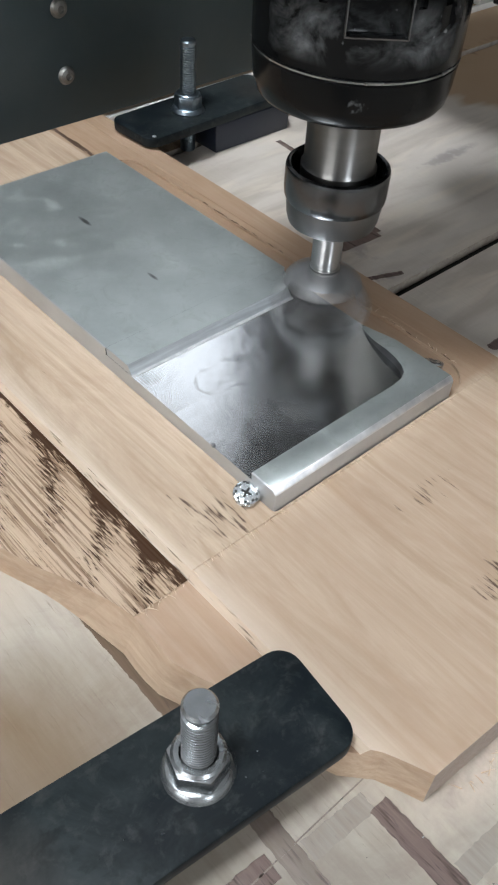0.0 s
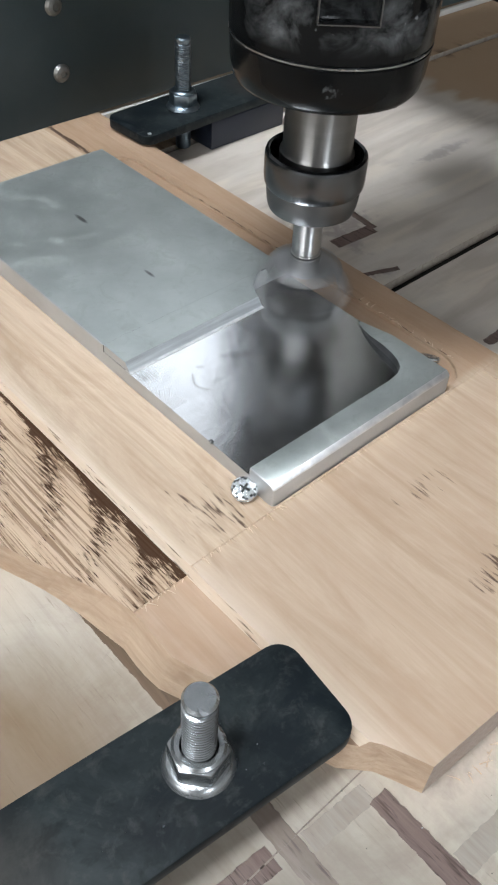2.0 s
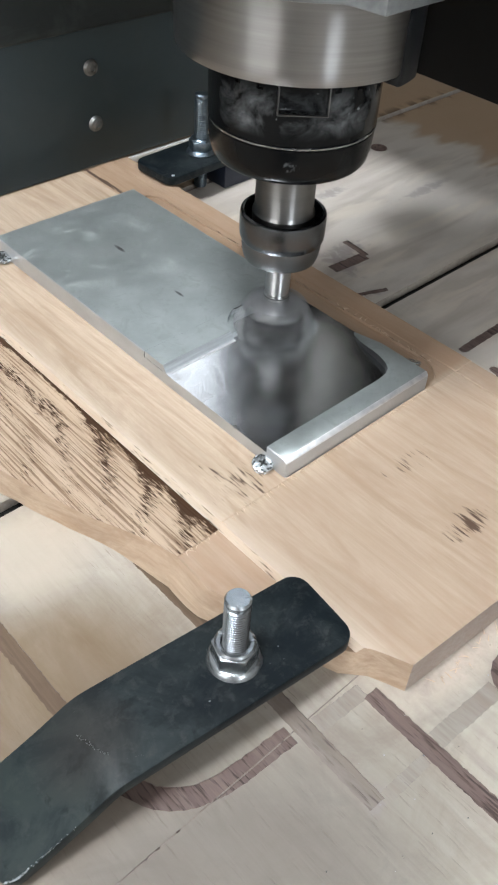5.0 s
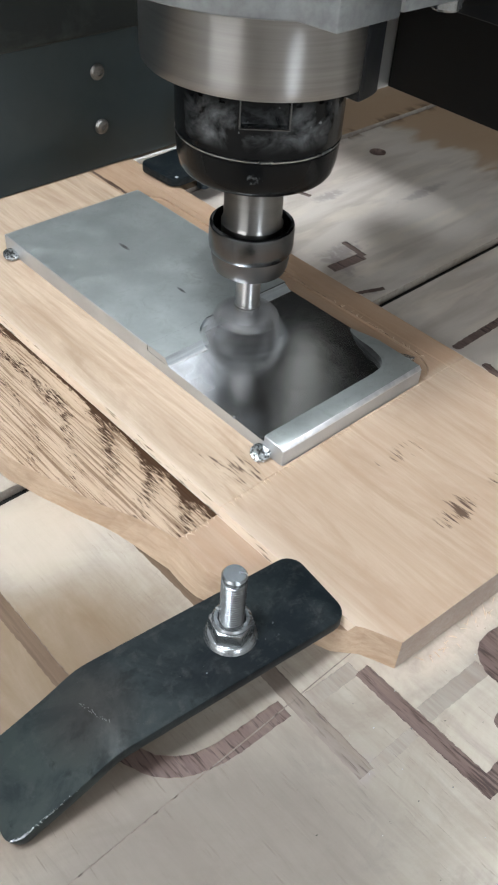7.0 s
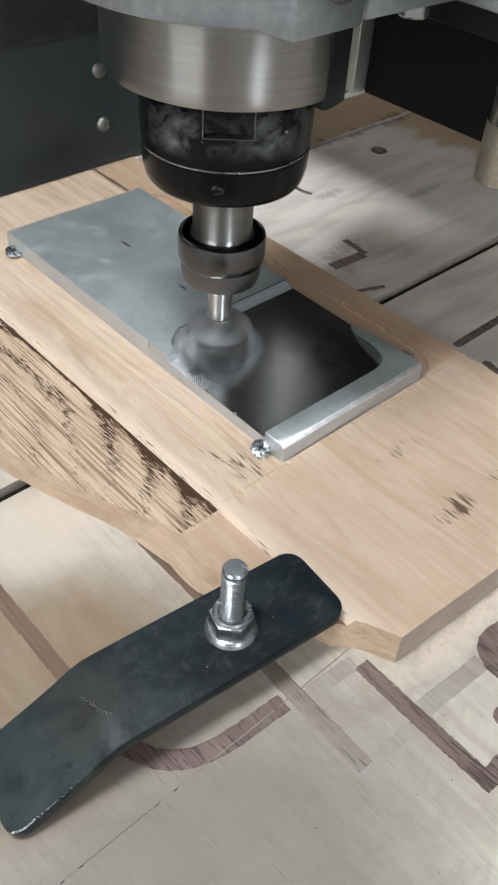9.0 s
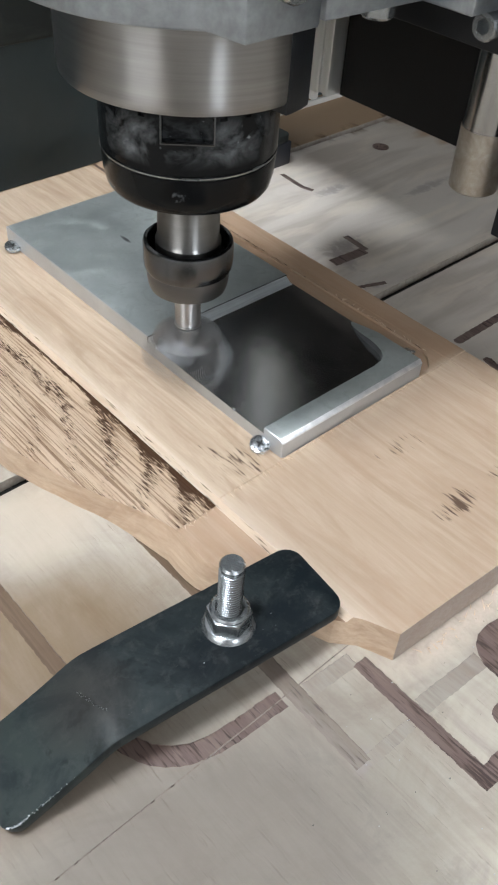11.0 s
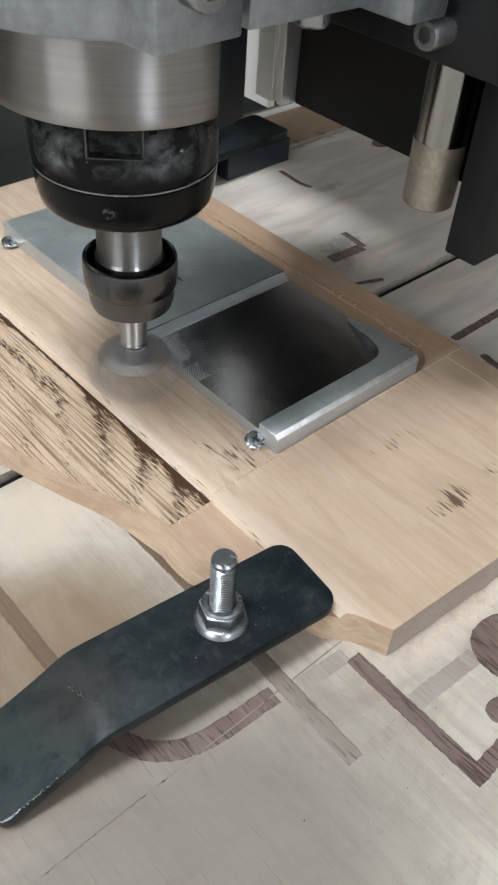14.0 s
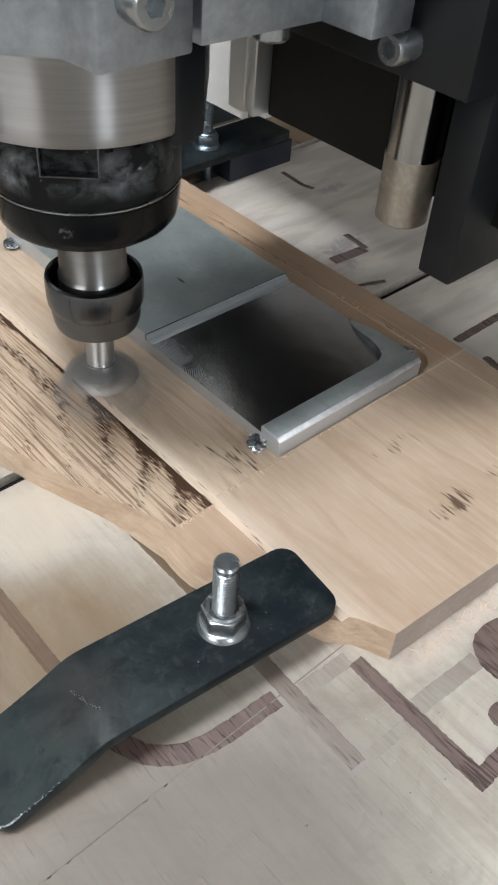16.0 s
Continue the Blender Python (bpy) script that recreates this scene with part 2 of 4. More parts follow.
def spoil_material():
    m, nt, b = nodes_of("worn_plywood")
    xyz = split(nt, coords(nt))
    broad = tex(nt, coords(nt, (16, 30, 16)), 1.0, 6, 0.7, 1.0)
    streak = tex(nt, coords(nt, (260, 22, 260), (0, 0, 0.04)), 1.0, 5, 0.65, 0.5)
    fine = tex(nt, coords(nt, (1500, 120, 1500)), 1.0, 3, 0.6)
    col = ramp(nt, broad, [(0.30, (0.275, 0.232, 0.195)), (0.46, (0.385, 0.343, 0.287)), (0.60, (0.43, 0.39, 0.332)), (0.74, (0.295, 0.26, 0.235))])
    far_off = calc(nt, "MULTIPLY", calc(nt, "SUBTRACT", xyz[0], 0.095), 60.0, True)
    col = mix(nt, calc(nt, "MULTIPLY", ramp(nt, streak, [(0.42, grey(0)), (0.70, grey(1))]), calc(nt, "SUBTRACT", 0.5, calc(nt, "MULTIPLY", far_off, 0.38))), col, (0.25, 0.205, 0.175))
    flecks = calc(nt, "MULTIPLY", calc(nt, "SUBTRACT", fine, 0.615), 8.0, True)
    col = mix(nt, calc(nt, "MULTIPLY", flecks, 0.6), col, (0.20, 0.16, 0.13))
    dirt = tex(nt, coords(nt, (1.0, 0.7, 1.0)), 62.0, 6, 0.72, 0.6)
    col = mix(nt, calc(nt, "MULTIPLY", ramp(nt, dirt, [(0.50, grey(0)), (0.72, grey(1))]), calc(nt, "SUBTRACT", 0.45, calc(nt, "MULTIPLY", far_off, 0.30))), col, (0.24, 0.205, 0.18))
    # a yellower veneer behind the near clamp
    honey = calc(nt, "MULTIPLY", blob(nt, xyz, -11.5, -1.2, 6.5, 4.6), 1.5, True)
    col = mix(nt, calc(nt, "MULTIPLY", honey, ramp(nt, tex(nt, coords(nt, (60, 16, 60)), 1.0, 5, 0.65, 0.8), [(0.30, grey(0.65)), (0.65, grey(1.0))])), col, (0.205, 0.143, 0.088))
    # darker front left: the shade on the bed is put into the colour
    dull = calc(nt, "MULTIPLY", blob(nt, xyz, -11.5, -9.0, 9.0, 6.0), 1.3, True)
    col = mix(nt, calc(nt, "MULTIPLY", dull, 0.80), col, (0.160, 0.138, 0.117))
    # cream by the left slot: the window's sheen put into the colour
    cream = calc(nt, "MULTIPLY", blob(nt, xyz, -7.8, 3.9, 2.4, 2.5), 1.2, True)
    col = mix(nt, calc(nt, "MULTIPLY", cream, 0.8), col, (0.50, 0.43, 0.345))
    # far right made paler in colour, in place of light missing there
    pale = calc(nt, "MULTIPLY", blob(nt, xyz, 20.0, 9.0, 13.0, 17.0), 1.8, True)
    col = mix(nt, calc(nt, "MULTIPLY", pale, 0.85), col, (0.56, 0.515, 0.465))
    powder = tex(nt, coords(nt), 240.0, 5, 0.7, 0.5)
    swept = calc(nt, "MULTIPLY", calc(nt, "MULTIPLY", blob(nt, xyz, 1.2, -7.7, 4.6, 1.1), 1.4, True), ramp(nt, powder, [(0.30, grey(0.35)), (0.62, grey(1.0))]))
    col = mix(nt, calc(nt, "MULTIPLY", swept, 0.70), col, (0.56, 0.475, 0.395))
    # bare brown ply towards the back corner
    jag = tex(nt, coords(nt, (9, 60, 9)), 1.0, 2, 0.5)
    back = calc(nt, "MULTIPLY", calc(nt, "SUBTRACT", calc(nt, "ADD", xyz[0], calc(nt, "MULTIPLY", jag, 0.07)), 0.318), 90.0, True)
    back = calc(nt, "MAXIMUM", back, calc(nt, "MULTIPLY", calc(nt, "SUBTRACT", xyz[1], 0.200), 400.0, True))
    rear = calc(nt, "MULTIPLY", calc(nt, "SUBTRACT", xyz[1], 0.062), 400.0, True)
    col = mix(nt, calc(nt, "MULTIPLY", back, calc(nt, "MULTIPLY", rear, 0.9)), col, (0.335, 0.230, 0.142))
    # scorch marks along the far slot
    scorch = calc(nt, "MULTIPLY", calc(nt, "SUBTRACT", tex(nt, coords(nt, (95, 30, 95)), 1.0, 3, 0.6), 0.50), 9.0, True)
    d20 = calc(nt, "SUBTRACT", 1.0, calc(nt, "MULTIPLY", calc(nt, "ABSOLUTE", calc(nt, "SUBTRACT", xyz[1], 0.2005)), 110.0), True)
    col = mix(nt, calc(nt, "MULTIPLY", scorch, calc(nt, "MULTIPLY", d20, 1.3, True)), col, (0.12, 0.075, 0.045))
    # broad worn stripes far along the bed, and whiter sanded patches between them
    zone = calc(nt, "MULTIPLY", blob(nt, xyz, 19.0, 10.0, 12.0, 13.0), 2.2, True)
    stripe = ramp(nt, tex(nt, coords(nt, (11, 62, 11), (0, 0, 0.13)), 1.0, 4, 0.5, 0.4), [(0.45, grey(0)), (0.60, grey(1))])
    col = mix(nt, calc(nt, "MULTIPLY", calc(nt, "MULTIPLY", stripe, zone), 0.55), col, (0.345, 0.295, 0.245))
    bare = ramp(nt, tex(nt, coords(nt, (20, 85, 20), (0, 0, 0.10), (4, 1, 0)), 1.0, 3, 0.5, 0.3), [(0.50, grey(0)), (0.64, grey(1))])
    col = mix(nt, calc(nt, "MULTIPLY", calc(nt, "MULTIPLY", bare, zone), 0.55), col, (0.63, 0.565, 0.475))
    # smeared old cuts
    smear = tex(nt, coords(nt), 170.0, 4, 0.6, 0.8)
    for k in ((14.4, 10.2, 2.0, 1.1), (13.2, 9.4, 0.9, 2.2), (12.6, 6.9, 0.9, 0.5), (18.2, 14.9, 1.9, 0.7), (23.0, 12.0, 3.0, 0.6), (-5.2, -9.0, 0.7, 0.7)):
        o = calc(nt, "MULTIPLY", calc(nt, "SUBTRACT", calc(nt, "ADD", calc(nt, "MULTIPLY", blob(nt, xyz, *k), 0.45), smear), 0.72), 5.0, True)
        col = mix(nt, calc(nt, "MULTIPLY", o, calc(nt, "MULTIPLY", blob(nt, xyz, *k), 0.7, True)), col, (0.28, 0.245, 0.235))
    put(nt, b, "Base Color", col)
    put(nt, b, "Roughness", 0.62)
    put(nt, b, "Specular IOR Level", 0.3)
    bump(nt, b, calc(nt, "SUBTRACT", streak, flecks), 0.0003, 0.5)
    return m


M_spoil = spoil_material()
M_groove = wood_material("groove_ply", (0.185, 0.135, 0.118), (0.118, 0.082, 0.073), (0.055, 0.036, 0.032), 0.33, [(-3.07, -11.1, 0.8, 1.2, 0.10)])
M_brown_groove = wood_material("brown_groove", (0.165, 0.110, 0.070), (0.105, 0.070, 0.046), (0.09, 0.06, 0.045), 0.20)
M_grey_groove = wood_material("grey_groove", (0.26, 0.222, 0.192), (0.185, 0.152, 0.130), (0.11, 0.085, 0.075), 0.26)
M_shallow = wood_material("shallow_ply", (0.325, 0.292, 0.255), (0.255, 0.222, 0.192), (0.15, 0.12, 0.105), 0.20)
M_slot = wood_material("slot_side", (0.50, 0.45, 0.39), (0.33, 0.28, 0.24), (0.10, 0.07, 0.06), 0.10)
M_plate = metal_material("scaled_steel", (0.405, 0.443, 0.432), 0.40, (1, 1, 1), 48.0, 0.18, 0.67, 0.00001, 0.20, (0.29, 0.315, 0.298), (0.52, 0.80), [(3.67, 14.2, 0.13, 0.55), (3.48, 9.85, 0.10, 0.40)])
M_plate_edge = metal_material("sawn_steel", (0.53, 0.545, 0.555), 0.46, (1, 1, 2.0), 60.0, 0.16, 0.7, 0.00002, 0.08)
# bare worn steel, made paler to carry the front chamfer's highlight
M_bright_steel = metal_material("bright_steel", (0.86, 0.88, 0.89), 0.50, (1, 1, 1), 240.0, 0.2, 0.9, 0.00008, 0.25)


def milled_material():
    """Freshly milled steel: nearly a mirror, wavy, with the cutter's faint arcs."""
    m, nt, b = nodes_of("milled_steel")
    xyz = split(nt, coords(nt))
    n = tex(nt, coords(nt), 70.0, 5, 0.65, 1.2)
    wave = tex(nt, coords(nt, (1, 0.8, 1)), 52.0, 3, 0.5, 0.8)
    # the rim of a cutter that went along x: arcs about its axis
    y = calc(nt, "SUBTRACT", xyz[1], 0.060)
    sag = calc(nt, "SQRT", calc(nt, "MAXIMUM", calc(nt, "SUBTRACT", 0.0174 ** 2, calc(nt, "MULTIPLY", y, y)), 0.0))
    run = calc(nt, "SUBTRACT", xyz[0], sag)
    arcs = calc(nt, "SINE", calc(nt, "MULTIPLY", run, 3500.0))
    lane = calc(nt, "MULTIPLY", calc(nt, "GREATER_THAN", y, -0.0174), calc(nt, "SUBTRACT", 1.0, calc(nt, "MULTIPLY", xyz[0], 50.0), True))
    arcs = calc(nt, "MULTIPLY", arcs, calc(nt, "MULTIPLY", lane, n))
    col = ramp(nt, n, [(0.3, (0.50, 0.51, 0.515)), (0.55, (0.64, 0.65, 0.655)), (0.7, (0.46, 0.47, 0.475))])
    put(nt, b, "Base Color", col)
    put(nt, b, "Metallic", 1.0)
    rough = calc(nt, "ADD", calc(nt, "MULTIPLY", n, 0.12), calc(nt, "ADD", calc(nt, "MULTIPLY", calc(nt, "MULTIPLY", arcs, arcs), 0.5), 0.155))
    put(nt, b, "Roughness", rough)
    bump(nt, b, calc(nt, "ADD", wave, calc(nt, "MULTIPLY", arcs, 0.035)), 0.00017, 0.70)
    return m


M_milled = milled_material()
M_shoulder = metal_material("milled_shoulder", (0.70, 0.745, 0.785), 0.36, (0.06, 1, 1), 420.0, 0.16, 0.75, 0.00003, 0.35)
# walls of the milled step, darkened in colour for the dark reflection on them
M_cut = metal_material("darkened_cut", (0.11, 0.115, 0.118), 0.34, (1, 1, 1), 200.0, 0.15, 0.9, 0.00004, 0.3)


def oxide_material():
    """Black-oxide steel: blue-black, mottled, with rubbed paler patches, a tail lightened for the light on it, and a
    few bright scratches.
    """
    m, nt, b = nodes_of("black_oxide")
    n1 = tex(nt, coords(nt), 42.0, 6, 0.68, 0.6)
    n2 = tex(nt, coords(nt), 210.0, 5, 0.7, 0.4)
    n3 = tex(nt, coords(nt, (60, 420, 60), (0, 0, 0.7)), 1.0, 2, 0.5, 1.5)
    x = split(nt, coords(nt))[0]
    bend = calc(nt, "SUBTRACT", 1.0, calc(nt, "MULTIPLY", calc(nt, "ABSOLUTE", calc(nt, "ADD", x, 0.071)), 42.0), True)
    rub_and_light = calc(nt, "ADD", ramp(nt, n1, [(0.44, grey(0)), (0.70, grey(1))]), calc(nt, "MULTIPLY", calc(nt, "MULTIPLY", bend, n1), 0.55), True)
    # the tail slopes to the window: that light is put into its colour
    tail = calc(nt, "MULTIPLY", calc(nt, "SUBTRACT", -0.066, x), 55.0, True)
    rub_and_light = calc(nt, "ADD", rub_and_light, calc(nt, "MULTIPLY", tail, calc(nt, "ADD", n1, 0.05)), True)
    col = mix(nt, calc(nt, "MULTIPLY", rub_and_light, 0.80), (0.0055, 0.0085, 0.0110), (0.030, 0.038, 0.039))
    col = mix(nt, calc(nt, "MULTIPLY", tail, ramp(nt, n1, [(0.40, grey(0.0)), (0.62, grey(0.9))])), col, (0.028, 0.037, 0.034))
    col = mix(nt, calc(nt, "MULTIPLY", ramp(nt, n2, [(0.52, grey(0)), (0.70, grey(1))]), 0.60), col, (0.045, 0.050, 0.048))
    pit = tex(nt, coords(nt), 120.0, 4, 0.65, 0.3)
    col = mix(nt, ramp(nt, pit, [(0.56, grey(0)), (0.66, grey(0.7))]), col, (0.006, 0.008, 0.010))
    xy = split(nt, coords(nt))
    bent = calc(nt, "MULTIPLY", blob(nt, xy, -7.6, 0.2, 1.5, 1.6), n1)
    col = mix(nt, calc(nt, "MULTIPLY", bent, 0.9), col, (0.042, 0.035, 0.031))
    scratch = calc(nt, "MULTIPLY", calc(nt, "SUBTRACT", n3, 0.78), 25.0, True)
    col = mix(nt, calc(nt, "MULTIPLY", scratch, 0.5), col, (0.25, 0.25, 0.23))
    put(nt, b, "Base Color", col)
    put(nt, b, "Roughness", calc(nt, "ADD", calc(nt, "MULTIPLY", n1, 0.25), 0.32))
    put(nt, b, "Specular IOR Level", 0.15)
    bump(nt, b, n2, 0.00006, 0.5)
    return m


M_black_steel = oxide_material()
M_zinc = metal_material("zinc_plate", (0.34, 0.36, 0.37), 0.27, (1, 1, 1), 500.0, 0.12, 0.9, 0.00003, 0.10)
M_zinc_blue = metal_material("dull_zinc", (0.28, 0.34, 0.39), 0.34, (1, 1, 1), 500.0, 0.12)
M_screw = metal_material("bright_zinc", (0.66, 0.69, 0.70), 0.26, (1, 1, 1), 500.0, 0.14, 0.95, 0.00004, 0.15)
# recess of the screw heads, its shade put into the colour
M_recess = metal_material("dark_recess", (0.10, 0.105, 0.105), 0.5, (1, 1, 1), 300.0, 0.1)
M_dull = metal_material("dull_screw", (0.28, 0.28, 0.27), 0.5, (1, 1, 1), 300.0, 0.1)
M_chrome = metal_material("ground_steel", (0.56, 0.57, 0.58), 0.34, (1, 1, 0.05), 300.0, 0.03, 1.0, 0.000002, 0.04, turned=1.0)
M_silver = metal_material("turned_steel", (0.34, 0.337, 0.332), 0.32, (0.12, 0.12, 5.0), 160.0, 0.03, 1.0, 0.000001, 0.12, turned=1.0)
M_shank = metal_material("grey_steel", (0.23, 0.228, 0.225), 0.30, (0.3, 0.3, 3.0), 160.0, 0.06, 1.0, 0.000004, 0.06, turned=0.8)
M_ring = metal_material("dark_ground_steel", (0.115, 0.12, 0.128), 0.22, (0.2, 0.2, 3.0), 160.0, 0.05, 1.0, 0.000003, 0.06, turned=0.45)
M_collar = metal_material("blasted_steel", (0.15, 0.154, 0.157), 0.40, (0.2, 0.2, 3.0), 160.0, 0.08, 1.0, 0.000004, 0.05)
def nose_material():
    """Oiled black steel with grey metal powder caught in patches of its upper half, and one scraped mark."""
    m, nt, b = nodes_of("oiled_black")
    xyz = split(nt, coords(nt))
    z = xyz[2]
    n1 = tex(nt, coords(nt, (1, 1, 1.2)), 95.0, 5, 0.6, 0.5)
    n2 = tex(nt, coords(nt), 420.0, 3, 0.6)
    n4 = tex(nt, coords(nt), 300.0, 4, 0.7, 0.4)
    high = calc(nt, "MULTIPLY", calc(nt, "SUBTRACT", z, 0.0925), 200.0, True)
    low = calc(nt, "SUBTRACT", 1.0, calc(nt, "MULTIPLY", calc(nt, "SUBTRACT", z, 0.1035), 180.0, True))
    belt = calc(nt, "MULTIPLY", high, low)
    # powder lies on both sides of the notch
    side = calc(nt, "ADD", blob(nt, xyz, -2.75, -0.6, 1.3, 1.3), calc(nt, "ADD", blob(nt, xyz, -0.3, -2.8, 1.2, 1.2), calc(nt, "MULTIPLY", blob(nt, xyz, -1.9, -2.0, 1.0, 1.0), 0.5)), True)
    s = calc(nt, "MULTIPLY", ramp(nt, n1, [(0.44, grey(0)), (0.80, grey(1))]), calc(nt, "MULTIPLY", belt, calc(nt, "ADD", calc(nt, "MULTIPLY", side, 0.62), 0.10)))
    s = calc(nt, "MULTIPLY", s, calc(nt, "ADD", n4, 0.45))
    specks = calc(nt, "MULTIPLY", calc(nt, "SUBTRACT", n2, 0.69), 14.0, True)
    s = calc(nt, "ADD", s, calc(nt, "MULTIPLY", calc(nt, "MULTIPLY", specks, high), 0.55), True)
    # the scraped mark low on the nose
    mark = blob(nt, xyz, -1.95, -2.05, 0.42, 0.42)
    tall = calc(nt, "SUBTRACT", 1.0, calc(nt, "MULTIPLY", calc(nt, "ABSOLUTE", calc(nt, "SUBTRACT", z, 0.0842)), 260.0), True)
    mark = calc(nt, "MULTIPLY", calc(nt, "SUBTRACT", calc(nt, "MULTIPLY", calc(nt, "MULTIPLY", mark, tall), calc(nt, "POWER", n4, 2.0)), 0.13), 9.0, True)
    s = calc(nt, "ADD", s, calc(nt, "MULTIPLY", calc(nt, "MULTIPLY", mark, ramp(nt, n2, [(0.45, grey(0)), (0.58, grey(1))])), 0.35), True)
    put(nt, b, "Base Color", mix(nt, s, (0.006, 0.0065, 0.007), (0.30, 0.32, 0.335)))
    put(nt, b, "Roughness", calc(nt, "ADD", calc(nt, "MULTIPLY", s, 0.4), 0.16))
    put(nt, b, "Specular IOR Level", 0.12)
    bump(nt, b, n1, 0.00012, 0.5)
    return m


M_nose = nose_material()
M_alu = metal_material("cast_aluminium", (0.34, 0.375, 0.41), 0.42, (1, 1, 1), 260.0, 0.16, 0.9, 0.00006)
M_block = paint_material("dark_anodised", (0.008, 0.0092, 0.0108), 0.45, 0.10, (0.09, 0.09, 0.09), 240.0, 0.25)
M_wall_black = paint_material("black_panel", (0.042, 0.062, 0.070), 0.48, 0.25, (0.095, 0.107, 0.102), 120.0, 0.4)
M_packing = paint_material("blued_steel", (0.012, 0.017, 0.030), 0.35, 0.2, (0.04, 0.045, 0.06), 160.0, 0.5)
M_rail = metal_material("drawn_aluminium", (0.60, 0.61, 0.60), 0.40, (1, 1, 0.1), 200.0, 0.1, 0.75, 0.00002, 0.08)
M_rod = metal_material("dirty_rod", (0.34, 0.335, 0.33), 0.22, (1, 1, 0.05), 300.0, 0.05, 1.0, 0.000002, 0.06, turned=0.7)
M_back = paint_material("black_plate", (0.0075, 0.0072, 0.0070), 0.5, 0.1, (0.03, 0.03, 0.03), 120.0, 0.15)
M_dust = metal_material("rusty_dust", (0.40, 0.37, 0.32), 0.40, (1, 1, 0.35), 160.0, 0.15, 0.9, 0.00004, 0.25, (0.20, 0.150, 0.105), (0.36, 0.78))
M_dirty_lip = paint_material("dirty_lip", (0.014, 0.020, 0.021), 0.55, 0.45, (0.10, 0.115, 0.11), 160.0, 0.4, 0.0004)
M_white = paint_material("white_trim", (0.78, 0.77, 0.74), 0.5, 0.1)
M_plaster = paint_material("plaster", (0.70, 0.70, 0.70), 0.85, 0.1, (0.55, 0.55, 0.54), 30.0, 0.2)
M_wall_brown = paint_material("brown_wall", (0.17, 0.145, 0.125), 0.7, 0.3, (0.24, 0.21, 0.18), 60.0, 0.3)
M_concrete = paint_material("concrete", (0.40, 0.40, 0.39), 0.8, 0.2, (0.2, 0.2, 0.19), 25.0, 0.2)
M_burnt = wood_material("burnt_fibre", (0.085, 0.048, 0.028), (0.055, 0.030, 0.018), (0.03, 0.016, 0.01), 0.0)
M_burr = wood_material("torn_fibre", (0.72, 0.58, 0.44), (0.62, 0.47, 0.33), DARK, 0.0)
M_carbide = metal_material("cutter_steel", (0.34, 0.345, 0.35), 0.55, (1, 1, 1), 300.0, 0.1)


def glow_material(name, color, strength):
    m, nt, b = nodes_of(name)
    put(nt, b, "Base Color", (0.8, 0.8, 0.8))
    put(nt, b, "Emission Color", color)
    put(nt, b, "Emission Strength", strength)
    return m


M_panel = glow_material("lamp_diffuser", (0.90, 0.95, 1.0), 30.0)


# ---- mesh helpers: all lengths in centimetres ----
def part(name, bm, material, parent=None, label="", m=None, smooth=True):
    for v in bm.verts:
        v.co *= CM
    bmesh.ops.recalc_face_normals(bm, faces=bm.faces)
    me = bpy.data.meshes.new(name)
    bm.to_mesh(me)
    bm.free()
    for mat in material if isinstance(material, (list, tuple)) else [material]:
        me.materials.append(mat)
    if smooth:
        me.polygons.foreach_set("use_smooth", [True] * len(me.polygons))
        me.set_sharp_from_angle(angle=radians(35))
    ob = new(name, me)
    if parent:
        ob.parent = parent
    if m is not None:
        ob.matrix_basis = m
    if label:
        tagged(ob, label)
    return ob


def holder(name, m=None):
    ob = new(name)
    ob.empty_display_size = 0.01
    if m is not None:
        ob.matrix_basis = m
    return ob


def prism(outline, z0, z1, bm=None):
    bm = bm or bmesh.new()
    lo = [bm.verts.new((x, y, z0)) for x, y in outline]
    hi = [bm.verts.new((x, y, z1)) for x, y in outline]
    n = len(outline)
    for i in range(n):
        j = (i + 1) % n
        bm.faces.new((lo[i], lo[j], hi[j], hi[i]))
    bm.faces.new(hi)
    bm.faces.new(lo[::-1])
    bmesh.ops.recalc_face_normals(bm, faces=bm.faces)
    return bm


def box(x0, x1, y0, y1, z0, z1, bm=None):
    return prism([(x0, y0), (x1, y0), (x1, y1), (x0, y1)], z0, z1, bm)


def bev(bm, width, seg=2, angle=35):
    edges = [e for e in bm.edges if len(e.link_faces) == 2 and e.calc_face_angle(0) > radians(angle)]
    bmesh.ops.bevel(bm, geom=edges, offset=width, segments=seg, affect="EDGES", profile=0.5)
    return bm


def lathe(profile, seg=64, bm=None, at=(0, 0)):
    """A turned body round z from (radius, height) pairs, bottom first; closed where the radius is 0."""
    bm = bm or bmesh.new()
    rings = []
    for r, z in profile:
        if r <= 1e-6:
            rings.append([bm.verts.new((at[0], at[1], z))])
        else:
            rings.append([bm.verts.new((at[0] + r * math.cos(2 * math.pi * i / seg), at[1] + r * math.sin(2 * math.pi * i / seg), z)) for i in range(seg)])
    for a, b in zip(rings, rings[1:]):
        for i in range(seg):
            j = (i + 1) % seg
            f = [a[i % len(a)], a[j % len(a)], b[j % len(b)], b[i % len(b)]]
            f = list(dict.fromkeys(f))
            if len(f) > 2:
                bm.faces.new(f)
    return bm


